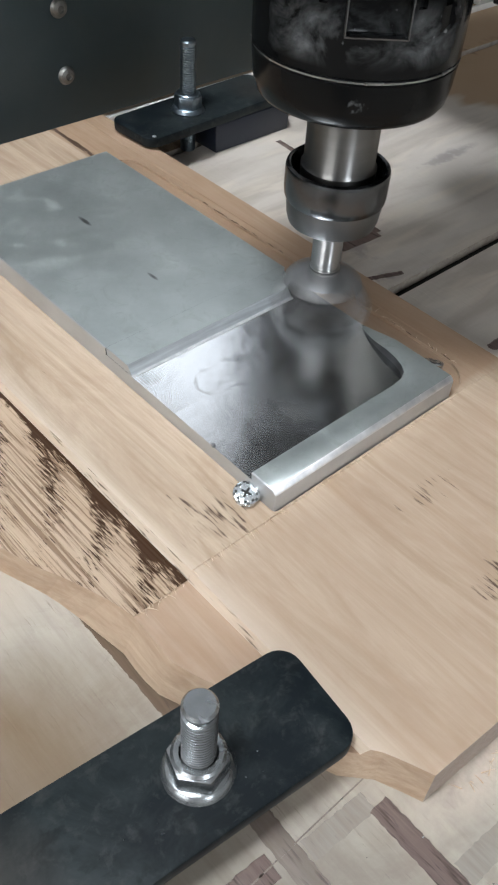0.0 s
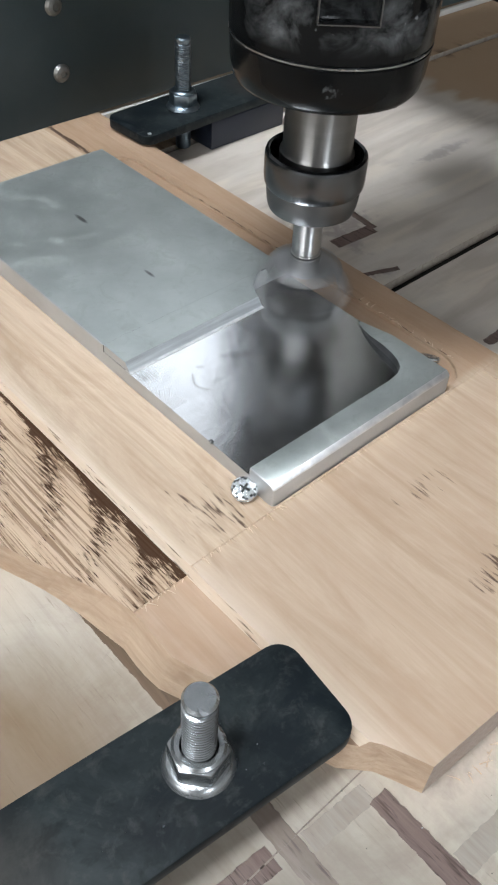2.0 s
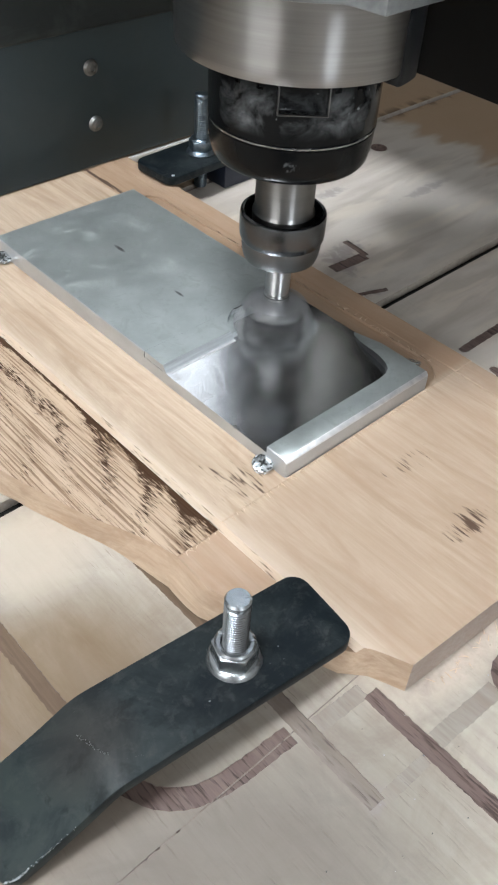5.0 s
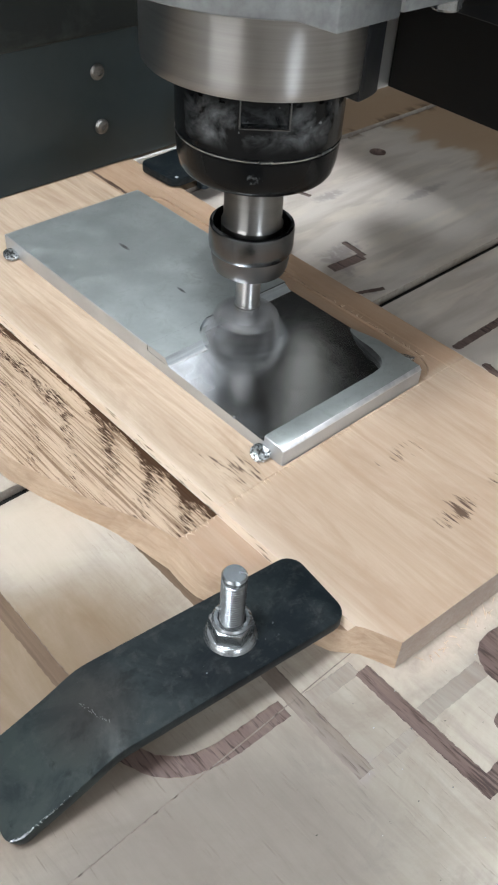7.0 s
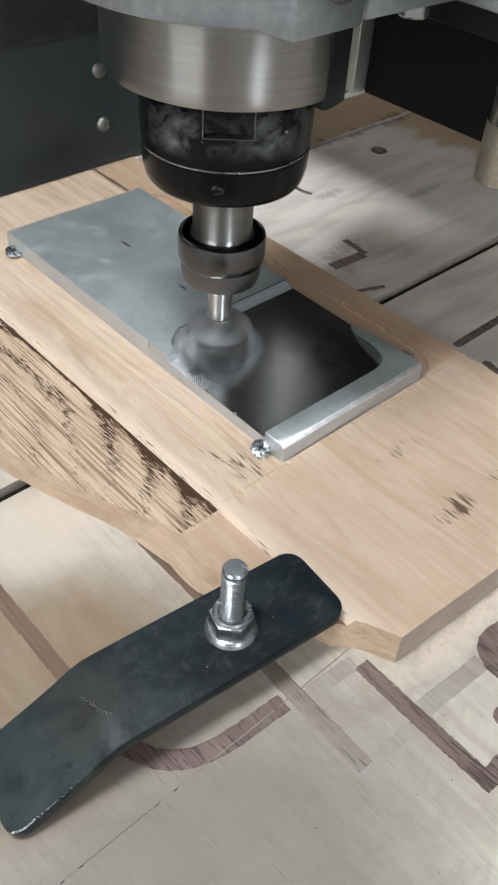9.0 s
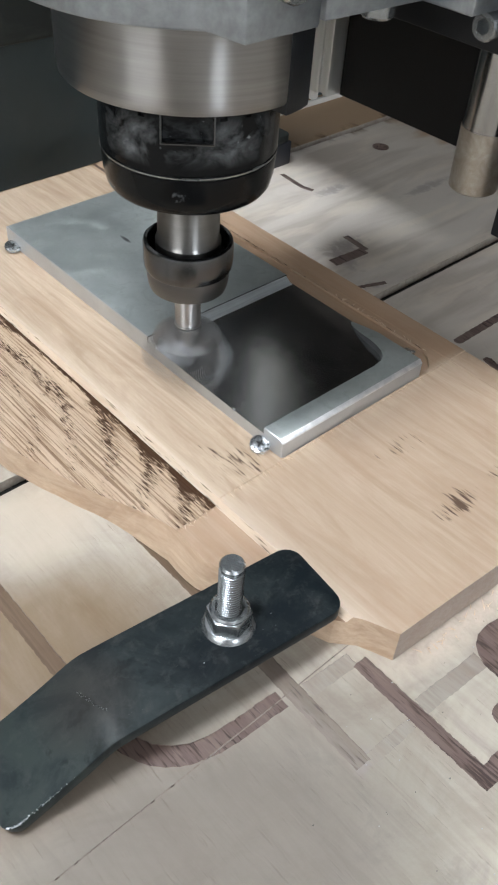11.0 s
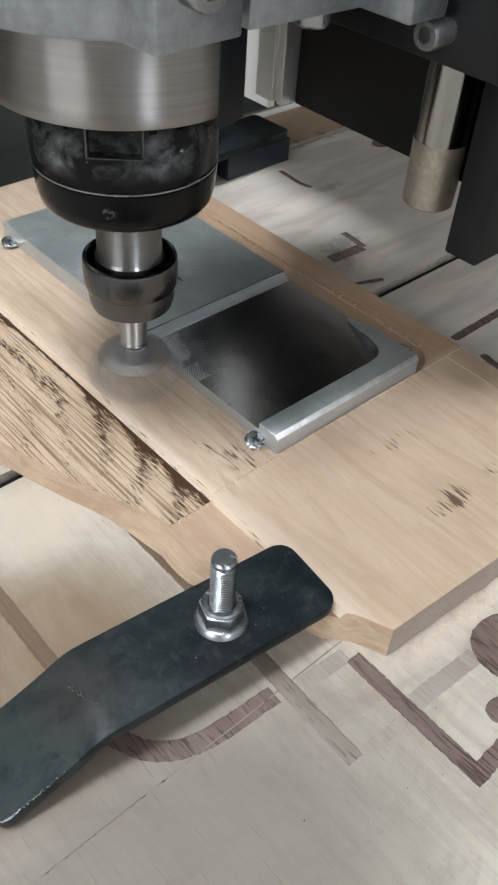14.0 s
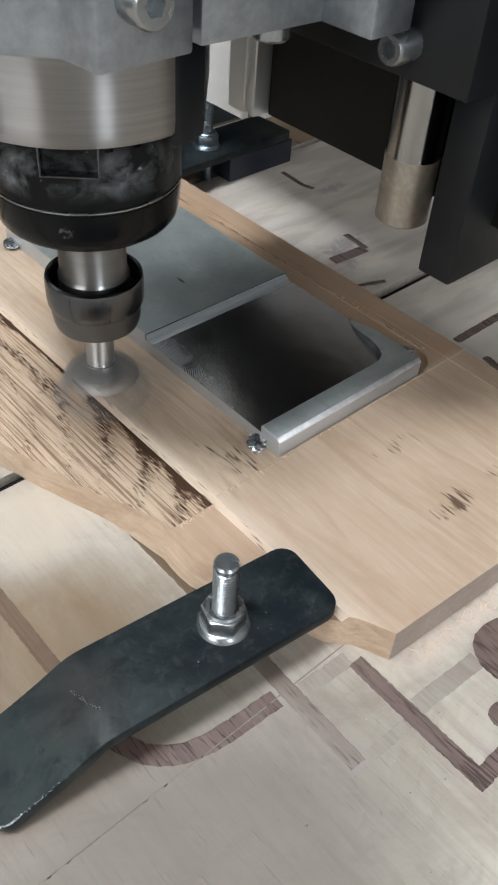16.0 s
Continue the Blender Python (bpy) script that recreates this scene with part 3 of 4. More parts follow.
def rounded(x0, x1, y0, y1, r, seg=6):
    """A rectangle with round corners; r: one radius or four (from the lower left, anticlockwise)."""
    rs = r if isinstance(r, (list, tuple)) else [r] * 4
    pts = []
    for (cx, cy, a0), q in zip(((x0, y0, 180), (x1, y0, 270), (x1, y1, 0), (x0, y1, 90)), rs):
        ox = cx + (q if cx == x0 else -q)
        oy = cy + (q if cy == y0 else -q)
        for k in range(seg + 1 if q > 0 else 1):
            a = radians(a0 + 90 * k / seg)
            pts.append((ox + q * math.cos(a), oy + q * math.sin(a)))
    return pts


def band(points, w, square=False):
    """The outline of a stroke of width w along points, with round or square ends."""
    if len(points) > 3:
        # round off the bends
        for _ in range(2):
            fine = [points[0]]
            for (ax, ay), (bx, by) in zip(points, points[1:]):
                fine += [(ax * 0.75 + bx * 0.25, ay * 0.75 + by * 0.25), (ax * 0.25 + bx * 0.75, ay * 0.25 + by * 0.75)]
            points = fine + [points[-1]]
    left, right = [], []
    n = len(points)
    for i, (x, y) in enumerate(points):
        ax, ay = points[max(i - 1, 0)]
        bx, by = points[min(i + 1, n - 1)]
        d = math.hypot(bx - ax, by - ay)
        nx, ny = -(by - ay) / d, (bx - ax) / d
        left.append((x + nx * w / 2, y + ny * w / 2))
        right.append((x - nx * w / 2, y - ny * w / 2))

    def cap(c, p):
        a0 = math.atan2(p[1] - c[1], p[0] - c[0])
        return [(c[0] + w / 2 * math.cos(a0 - math.pi * k / 8), c[1] + w / 2 * math.sin(a0 - math.pi * k / 8)) for k in range(1, 8)]
    if square:
        return left + right[::-1]
    return left + cap(points[-1], left[-1]) + right[::-1] + cap(points[0], right[0])


def carve(bm, cutters):
    """bm less the cutters, as a new bmesh."""
    made = []
    for k, c in enumerate([bm] + cutters):
        me = bpy.data.meshes.new("carving")
        c.to_mesh(me)
        c.free()
        made.append(new("carving", me))
    for c in made[1:]:
        mod = made[0].modifiers.new("cut", "BOOLEAN")
        mod.object, mod.operation, mod.solver = c, "DIFFERENCE", "EXACT"
    dg = bpy.context.evaluated_depsgraph_get()
    done = bpy.data.meshes.new_from_object(made[0].evaluated_get(dg))
    out = bmesh.new()
    out.from_mesh(done)
    for ob in made:
        me = ob.data
        bpy.data.objects.remove(ob)
        bpy.data.meshes.remove(me)
    bpy.data.meshes.remove(done)
    return out


def sort_faces(bm, rule):
    for f in bm.faces:
        f.material_index = rule(f.calc_center_median(), f.normal)
    return bm


def frayed(points, step, amount, seed):
    """A polyline cut into short steps and roughened."""
    rnd = random.Random(seed)
    out = []
    for (ax, ay), (bx, by) in zip(points, points[1:]):
        n = max(1, int(math.hypot(bx - ax, by - ay) / step))
        for i in range(n):
            out.append((ax + (bx - ax) * i / n + rnd.uniform(-amount, amount), ay + (by - ay) * i / n + rnd.uniform(-amount, amount)))
    out.append(points[-1])
    return out


# ---- the room ----
def room():
    x0, x1, y0, y1, z0, z1 = -250, 250, -230, 250, -95, 345
    t = 12
    tagged(part("floor", box(x0 - t, x1 + t, y0 - t, y1 + t, z0 - t, z0), M_concrete), "grey concrete workshop floor", "floor", kind="structure")
    tagged(part("ceiling", box(x0 - t, x1 + t, y0 - t, y1 + t, z1, z1 + t), M_plaster), "plain pale plastered ceiling", "ceiling", kind="structure")
    west = carve(box(x0 - t, x0, y0, y1, z0, z1), [box(x0 - t - 5, x0 + 5, -130, 20, 48, 212)])
    tagged(part("wall_west", west, M_plaster), "pale plastered wall with a window opening", "wall", kind="structure")
    # unseen wall; its brown is set to darken what the milled steel reflects
    tagged(part("wall_east", box(x1, x1 + t, y0, y1, z0, z1), M_wall_brown), "unseen plain brown wall that darkens the plate's reflection", "wall", kind="structure")
    south = carve(box(x0 - t, x1 + t, y0 - t, y0, z0, z1), [box(-92, -32, y0 - t - 5, y0 + 5, 58, 202)])
    tagged(part("wall_south", south, M_plaster), "pale plastered wall with a narrow window opening", "wall", kind="structure")
    north = carve(box(x0 - t, x1 + t, y1, y1 + t, z0, z1), [box(58, 248, y1 - 5, y1 + t + 5, 188, 332), box(-215, -115, y1 - 5, y1 + t + 5, 158, 302)])
    tagged(part("wall_north", north, M_plaster), "pale plastered wall with a high window opening", "wall", kind="structure")
    win = holder("window_1")
    tagged(win, "window with white bars that lets in daylight", "window", kind="structure")
    for y in (-126, -80, -32, 16):
        part("window_bar", box(x0 - 8, x0 - 3, y - 7, y + 7, 48, 212), M_white, win)
    for z in (51, 209):
        part("window_rail", box(x0 - 8.3, x0 - 2.7, -130, 20, z - 3, z + 3), M_white, win)
    high = holder("window_2")
    tagged(high, "high window with white bars that lets in daylight", "window", kind="structure")
    for x in (61, 153, 245):
        part("window_bar", box(x - 3, x + 3, y1 + 3, y1 + 8, 188, 332), M_white, high)
    for z in (191, 329):
        part("window_rail", box(58, 248, y1 + 2.7, y1 + 8.3, z - 3, z + 3), M_white, high)
    corner = holder("fill_window")
    tagged(corner, "unseen narrow window with thick white bars, added for fill light", "window", kind="structure")
    for x in (-212, -181, -149, -118):
        part("window_bar", box(x - 4, x + 4, y1 + 3, y1 + 8, 158, 302), M_white, corner)
    for z in (161, 299):
        part("window_rail", box(-215, -115, y1 + 2.7, y1 + 8.3, z - 3, z + 3), M_white, corner)
    narrow = holder("window_4")
    tagged(narrow, "narrow window with a white frame that lets in daylight", "window", kind="structure")
    for x in (-89, -35):
        part("window_bar", box(x - 3, x + 3, y0 - 8, y0 - 3, 58, 202), M_white, narrow)
    for z in (61, 199):
        part("window_rail", box(-92, -32, y0 - 8.3, y0 - 2.7, z - 3, z + 3), M_white, narrow)
    lamp = holder("ceiling_light")
    tagged(lamp, "square bluish-white light panel under the ceiling", "lamp")
    part("frame", carve(box(-74, -26, -19, 29, 174, 178), [box(-71, -29, -16, 26, 170, 176)]), M_white, lamp)
    part("diffuser", box(-71, -29, -16, 26, 174.5, 175.2), M_panel, lamp, "glowing flat diffuser")
    for x, y in ((-72, -17), (-28, -17), (-72, 27), (-28, 27)):
        part("hanger", box(x - 0.2, x + 0.2, y - 0.2, y + 0.2, 178, 345), M_zinc, lamp)


room()
TOP = -1.38  # the bed's surface; 0 is the top of the clamped timber


# ---- the machine's bed ----
def spoilboard():
    ranges = [(-70, -6.215), (-6.18, 5.66), (6.22, 19.75), (20.2, 70)]
    ob = holder("spoilboard")
    tagged(ob, "worn pale plywood spoilboard scarred with old routed grooves", "machine bed", kind="structure")
    deep = [
        (0.56, [(-5.12, 1.5), (-5.12, -3.6)], True),
        (0.54, [(-5.22, -4.4), (-5.36, -9.06)], True),
        (0.54, [(-3.08, -6.8), (-3.12, -11.70)], True),
        (0.50, [(-3.30, -11.45), (-2.0, -11.42), (-0.9, -11.40)], True),
        (0.50, [(-9.98, 5.0), (-9.98, -2.6)], True),
        (0.60, [(-10.0, -3.6), (-9.98, -4.1), (-9.75, -4.74), (-9.48, -5.26), (-8.9, -5.75), (-8.1, -6.02), (-7.3, -6.12), (-5.7, -6.2)], True),
        (0.84, [(1.7, -9.1), (1.05, -8.86), (0.45, -8.92), (0.10, -9.40), (0.20, -10.4)], False),
        (0.80, [(-1.12, -10.70), (-0.3, -11.0), (0.6, -10.9)], False),
        (0.42, [(12.4, 1.48), (18.0, 1.50)], False),
        (0.42, [(12.1, -0.95), (12.3, -0.2)], False),
        (0.30, [(17.25, 18.0), (17.1, 16.2), (17.3, 15.5)], True),
        (0.34, [(14.9, 9.3), (15.05, 10.9)], True),
        (0.62, [(12.6, 9.45), (14.8, 9.3)], True),
        (0.26, [(11.9, 7.2), (13.4, 6.65)], True),
    ]
    shallow = [
        (0.36, [(-5.15, -9.08), (-3.42, -9.12)], True),
        (0.56, [(-2.80, -8.95), (-0.2, -9.12)], True),
        (0.50, [(-4.95, -6.50), (-3.2, -6.62)], True),
    ]

    def rough_band(pts, w, seed, square):
        edge = band(pts, w, square)
        return frayed(edge + edge[:1], 0.11, 0.02, seed)[:-1]

    def rule(c, n):
        if c.z > TOP - 0.004:
            return 0
        if c.z > TOP - 0.028 and n.z > 0.5:
            return 2
        if n.z > 0.5 and c.z > TOP - 0.4 and -5.7 < c.x < -4.5:
            return 5 if c.y > -3.8 else 4
        if n.z > 0.5 and c.z > TOP - 0.4 and c.x < -9.0 and c.y > -4:
            return 5
        if n.z > 0.5 and c.z > TOP - 0.4 and 11 < c.x < 20 and c.y > 6.3:
            return 1
        if math.hypot(c.x - 24.9, c.y - 17.2) < 0.6:
            return 1
        return 1 if c.z > TOP - 0.4 else 3
    for y0, y1 in ranges:
        cut = []
        for w, pts, square in deep:
            if min(p[1] for p in pts) - w < y1 and max(p[1] for p in pts) + w > y0:
                cut.append(prism(rough_band(pts, w, len(cut), square), TOP - 0.04, TOP + 1))
        for w, pts, square in shallow:
            if min(p[1] for p in pts) - w < y1 and max(p[1] for p in pts) + w > y0:
                cut.append(prism(rough_band(pts, w, len(cut), square), TOP - 0.015, TOP + 1))
        if y0 < 17.2 < y1:
            cut.append(lathe([(0, TOP - 1.4), (0.52, TOP - 1.4), (0.52, TOP + 1), (0, TOP + 1)], 28, None, (24.9, 17.2)))
        panel = box(-70, 70, y0, y1, TOP - 2.0, TOP)
        if cut:
            panel = carve(panel, cut)
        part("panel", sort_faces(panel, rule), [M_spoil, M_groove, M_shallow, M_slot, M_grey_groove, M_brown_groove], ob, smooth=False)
    # near-black boxes added in the slots stand in for the shade there
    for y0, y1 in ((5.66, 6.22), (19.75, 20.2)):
        part("slot_dark_fill", box(-70, 70, y0 + 0.004, y1 - 0.004, TOP - 1.9, TOP - 0.42), M_back, ob, "near-black fill standing in for the shade in the slot")
    # dust packed into the joint, with open stretches
    fill, x, rnd = bmesh.new(), -30.0, random.Random(8)
    while x < 15:
        w = rnd.uniform(0.15, 1.2)
        box(x, x + w, -6.214, -6.181, TOP - 0.5, TOP - rnd.uniform(0.006, 0.030), fill)
        x += w + rnd.choice((0.02, 0.03, 0.05, 0.12))
    tagged(part("joint_dust", fill, M_grey_groove, ob, smooth=False), "grey dust packed into the joint", kind="stuff")
    tagged(part("machine_bed", box(-70, 70, -70, 70, TOP - 8, TOP - 2.004), M_block), "dark steel bed under the plywood", "machine bed", kind="structure")
    for x in (-60, 60):
        for y in (-60, 60):
            tagged(part("bed_leg", bev(box(x - 5, x + 5, y - 5, y + 5, -95, TOP - 8), 0.4), M_block), "dark square steel leg of the machine bed", "leg", kind="structure")


spoilboard()


# ---- the clamped timber ----
def timber_board():
    left = frayed([(-2.3, -7.43), (-2.76, -6.4), (-3.3, -5.75), (-4.3, -3.8), (-5.15, -1.6), (-5.16, -0.23), (-5.27, 0.65), (-5.5, 1.97), (-6.15, 3.96), (-6.62, 5.35), (-7.0, 6.6), (-7.3, 9.0), (-7.4, 17.0), (-7.4, 22.65)], 0.45, 0.03, 5)
    outline = left[::-1] + [(9.228, -8.20), (9.228, 22.65)]

    def sloped(y0, y1, z):
        bm = bmesh.new()
        sec = [(-12, 1), (-12, z), (-3.02, z), (-2.90, 0.004), (-2.90, 1)]
        ends = [[bm.verts.new((x, y, h)) for x, h in sec] for y in (y0, y1)]
        for k in range(5):
            q = (k + 1) % 5
            bm.faces.new((ends[0][k], ends[0][q], ends[1][q], ends[1][k]))
        bm.faces.new(ends[0])
        bm.faces.new(ends[1][::-1])
        bmesh.ops.recalc_face_normals(bm, faces=bm.faces)
        return bm
    ledge = sloped(-0.10, 30, -0.30)
    front_ledge = sloped(-12, -0.095, -0.34)
    front = prism([(-20, -12), (20, -12), (20, -0.10), (-20, -0.10)], -0.025, 1)
    # the live edge slopes outwards below the ledge
    def inner(x, y):
        for (ay, ax), (by, bx) in zip(slope, slope[1:]):
            if ay <= y <= by:
                return max(x, ax + (bx - ax) * (y - ay) / (by - ay))
        return x
    slope = [(-7.5, -2.3), (-5.75, -3.2), (-3.8, -3.95), (-1.7, -4.72), (0.0, -4.66), (0.89, -4.95), (1.94, -5.35), (2.7, -5.72), (3.9, -6.10), (5.2, -6.48), (6.4, -6.85), (9.0, -7.15), (23.0, -7.25)]
    full = bmesh.new()
    levels = [[full.verts.new((x if x > 0 or z < -1 else inner(x, y), y, z)) for x, y in outline] for z in (TOP + 0.004, -0.30, 0.0)]
    for lo, hi in zip(levels, levels[1:]):
        for i in range(len(outline)):
            j = (i + 1) % len(outline)
            full.faces.new((lo[i], lo[j], hi[j], hi[i]))
    full.faces.new(levels[2])
    full.faces.new(levels[0][::-1])
    bmesh.ops.recalc_face_normals(full, faces=full.faces)
    rebate = rounded(6.0, 8.9, -0.035, 18.62, [0.15, 1.35, 0.9, 0.6], 8)
    pocket = rounded(-0.015, 7.56, -0.035, 18.42, [0.15, 0.15, 0.3, 0.3], 4)
    body = carve(full, [prism(pocket, -0.45, 1), prism(rebate, -0.11, 1), ledge, front_ledge, front])

    def rule(c, n):
        if c.z < -0.36 and c.x < 0 and n.x < -0.2:
            return 3
        if n.z > 0.95 and c.z < -0.2 and c.x < -2.9:
            return 1 if c.y > -0.1 else 2
        if c.x < -2.7 and c.z > -0.33 and n.x < -0.5 and 0.3 < n.z < 0.95:
            return 4
        if n.y < -0.7 and c.y < -7:
            return 5
        return 0 if n.z > 0.5 else 3
    ob = holder("timber_board")
    tagged(ob, "pale tan timber board with a rough streaked ledge, clamped down", "board")
    part("plank", sort_faces(body, rule), [M_board, M_ledge, M_front_ledge, M_side, M_pale_edge, M_end], ob, smooth=False)
    strip = carve(prism([(9.252, -8.20), (10.3, -8.28), (10.3, 22.65), (9.252, 22.65)], TOP + 0.004, 0), [prism([(5, -12), (20, -12), (20, -0.10), (5, -0.10)], -0.025, 1)])
    part("plank", bev(strip, 0.02, 1), M_board, ob)
    # torn fibres along the milled edges
    rnd = random.Random(11)
    fib = bmesh.new()

    def fibre(x, y, z, length, yaw, w=0.02):
        c, s = math.cos(yaw), math.sin(yaw)
        pts = []
        for k in range(4):
            q = k / 3
            pts.append((x + c * length * q, y + s * length * q, z + 0.035 * math.sin(q * 2.6) + 0.015 * q))
        rows = []
        for k, p in enumerate(pts):
            ww = w * (1 - 0.25 * k)
            rows.append([fib.verts.new((p[0] - s * ww, p[1] + c * ww, p[2])), fib.verts.new((p[0] + s * ww, p[1] - c * ww, p[2])), fib.verts.new((p[0], p[1], p[2] + ww * 1.5))])
        for a, b in zip(rows, rows[1:]):
            for i in range(3):
                j = (i + 1) % 3
                fib.faces.new((a[i], a[j], b[j], b[i]))
    for k in range(34):
        fibre(rnd.uniform(-4.7, 0.2), -0.1 + rnd.uniform(-0.03, 0.03), -0.03, rnd.uniform(0.05, 0.28), rnd.uniform(-2.6, -0.5))
    for k in range(50):
        fibre(rnd.uniform(0.0, 7.4), -0.07, -0.02, rnd.uniform(0.06, 0.2), rnd.uniform(-2.4, -0.7), 0.014)
    for k in range(26):
        fibre(8.9 + rnd.uniform(0, 0.03), rnd.uniform(0.9, 6), 0.0, rnd.uniform(0.06, 0.25), rnd.uniform(-1.8, 1.8), 0.014)
    for k in range(45):
        fibre(rnd.uniform(-1.5, 6.0), -7.75 - abs(rnd.gauss(0, 0.22)), TOP + 0.02, rnd.uniform(0.06, 0.4), rnd.uniform(-3.1, 3.1), 0.018)
    for v in fib.verts:
        if v.co.x < -3.0 and v.co.y > -3:
            v.co.z -= 0.30
    pale, fib = fib, bmesh.new()
    for k in range(70):
        y = rnd.choice((2.2, 3.4, 5.2, 6.4, 8.1, 9.0, 11.5)) + rnd.gauss(0, 0.45)
        fibre(7.57 + rnd.uniform(0, 0.10), y, -0.118, rnd.uniform(0.10, 0.42), rnd.gauss(1.57, 0.12), rnd.uniform(0.012, 0.040))
    for k in range(40):
        fibre(8.915 + rnd.uniform(-0.01, 0.02), rnd.uniform(1.0, 14.0), -0.03, rnd.uniform(0.10, 0.40), rnd.gauss(1.57, 0.06), rnd.uniform(0.008, 0.020))
    tagged(part("burnt_edge", fib, M_burnt, ob), "dark burnt splinters along the pocket's edge", kind="stuff")
    fib = pale
    tagged(part("fibre_fuzz", fib, M_burr, ob), "pale torn wood fibres along the cut", kind="stuff")


timber_board()

# ---- the steel plate ----
PLATE_TOP, MILLED, CUT_R, CUT_Y = 0.75, 0.48, 1.74, 6.0
SPINDLE = [(0.0, 7.12, 5.42), (0.5, 7.14, 5.75), (1.0, 7.14, 5.98), (1.5, 7.13, 6.10), (2.0, 7.15, 6.16), (2.5, 6.97, 6.14), (3.0, 6.67, 6.09), (3.5, 6.36, 6.07),
           (6.0, 4.44, 6.04), (6.5, 4.07, 6.04), (7.0, 3.68, 6.03), (7.5, 3.31, 6.03), (8.0, 2.93, 6.03), (8.5, 2.57, 6.02), (9.0, 2.16, 6.00), (11.5, 0.29, 6.0),
           (12.0, -0.09, 5.98), (12.5, -0.46, 5.98), (13.0, -0.84, 5.96), (13.5, -1.24, 5.96), (14.0, -1.62, 5.95), (14.5, -1.99, 5.95), (15.0, -2.37, 5.94), (15.5, -2.76, 5.93), (16.0, -3.13, 5.92)]


def spindle_time(x):
    """When the spindle passes x on its way across the plate."""
    for (t0, a, _), (t1, b, _) in zip(SPINDLE[4:], SPINDLE[5:]):
        if b <= x <= a:
            return t0 + (t1 - t0) * (a - x) / (a - b)
    return 1.2 if x > 7 else 16.0


def steel_plate():
    ob = holder("steel_plate")
    tagged(ob, "grey steel plate in a routed pocket, its near end milled bright", "plate")
    body = box(0, 7.5, 0, 18.3, -0.444, PLATE_TOP)
    nose = [e for e in body.edges if all(v.co.y < 0.01 and v.co.z > 0 for v in e.verts)]
    bmesh.ops.bevel(body, geom=nose, offset=0.12, segments=1, affect="EDGES")
    bev(body, 0.03, 1, 40)
    edge = [(-2, 0.95), (5.7, 0.94), (6.15, 1.0), (6.45, 1.15), (6.64, 1.42), (6.76, 1.75), (6.82, 2.05), (6.90, 2.45), (7.00, 2.85), (7.14, 3.25), (7.32, 3.6), (7.56, 3.9), (9, 3.9), (9, 7.66), (-2, 7.66)]
    # the rim's end slopes down to the milled level
    ramped = bmesh.new()
    sides = [[ramped.verts.new((x, y, z)) for y, z in ((2.1, PLATE_TOP + 0.02), (3.72, MILLED + 0.004), (4.2, MILLED + 0.004), (4.2, 2.0), (2.1, 2.0))] for x in (6.3, 9.0)]
    for k in range(5):
        q = (k + 1) % 5
        ramped.faces.new((sides[0][k], sides[0][q], sides[1][q], sides[1][k]))
    ramped.faces.new(sides[0])
    ramped.faces.new(sides[1][::-1])
    bmesh.ops.recalc_face_normals(ramped, faces=ramped.faces)
    body = carve(body, [prism(edge, MILLED, 3), ramped])

    def rule(c, n):
        if abs(c.z - MILLED) < 0.02 and n.z > 0.5:
            return 1
        if n.z > 0.97:
            return 0
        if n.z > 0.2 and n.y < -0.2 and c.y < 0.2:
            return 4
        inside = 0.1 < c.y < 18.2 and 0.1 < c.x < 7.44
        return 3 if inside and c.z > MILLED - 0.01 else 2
    part("body", sort_faces(body, rule), [M_plate, M_milled, M_plate_edge, M_cut, M_bright_steel], ob)
    # the layer still to be cut away, in slivers bounded by the cutter's rim
    pieces = []

    def rim(xc, y):
        return xc - math.sqrt(max(CUT_R ** 2 - (y - CUT_Y) ** 2, 0.0))
    ys = [6.58, 6.75, 6.95, 7.12, 7.28, 7.42, 7.53, 7.62, 7.66]
    step = 0.30
    for k in range(29):
        hi, lo = 8.35 - step * k, 8.35 - step * (k + 1)
        pairs = [(min(max(rim(hi, y), 0.03), 7.47), min(max(rim(lo, y), 0.03), 7.47), y) for y in ys]
        wide = [k2 for k2, (p, q, y) in enumerate(pairs) if p - q > 0.004]
        if len(wide) < 2:
            continue
        pairs = pairs[max(wide[0] - 1, 0):wide[-1] + 2]
        a = [(p, y) for p, q, y in pairs]
        b = [(q, y) for p, q, y in pairs]
        bm = bmesh.new()
        lean = 0.24 if wide[0] == 0 else 0.0
        low = [[bm.verts.new((p[0], p[1] - (lean if n == 0 else 0.0), MILLED - 0.02)) for n, p in enumerate(row)] for row in (b, a)]
        top = [[bm.verts.new((*p, PLATE_TOP - 0.003)) for p in row] for row in (b, a)]
        for i in range(len(pairs) - 1):
            for (p, q, r, s) in ((top[0][i], top[1][i], top[1][i + 1], top[0][i + 1]), (low[0][i], low[1][i], low[1][i + 1], low[0][i + 1]), (low[0][i], low[0][i + 1], top[0][i + 1], top[0][i]), (low[1][i], low[1][i + 1], top[1][i + 1], top[1][i])):
                bm.faces.new((p, q, r, s))
        bm.faces.new((low[0][0], low[1][0], top[1][0], top[0][0]))
        bm.faces.new((low[0][-1], low[1][-1], top[1][-1], top[0][-1]))
        if wide[0] == 0:
            box(b[0][0], a[0][0], ys[0] - 0.33, ys[0] - 0.20, MILLED - 0.02, MILLED + 0.012, bm)
        bm.normal_update()
        for f in bm.faces:
            f.material_index = 2 if f.calc_center_median().y < ys[0] - 0.19 else 3 if f.calc_center_median().x < 0.035 else 0 if f.calc_center_median().z > PLATE_TOP - 0.01 else 1
        pieces.append((part("uncut_sliver", bm, [M_plate, M_plate_edge if lo < -1.4 else M_shoulder, M_bright_steel, M_plate_edge], ob, smooth=False), lo))
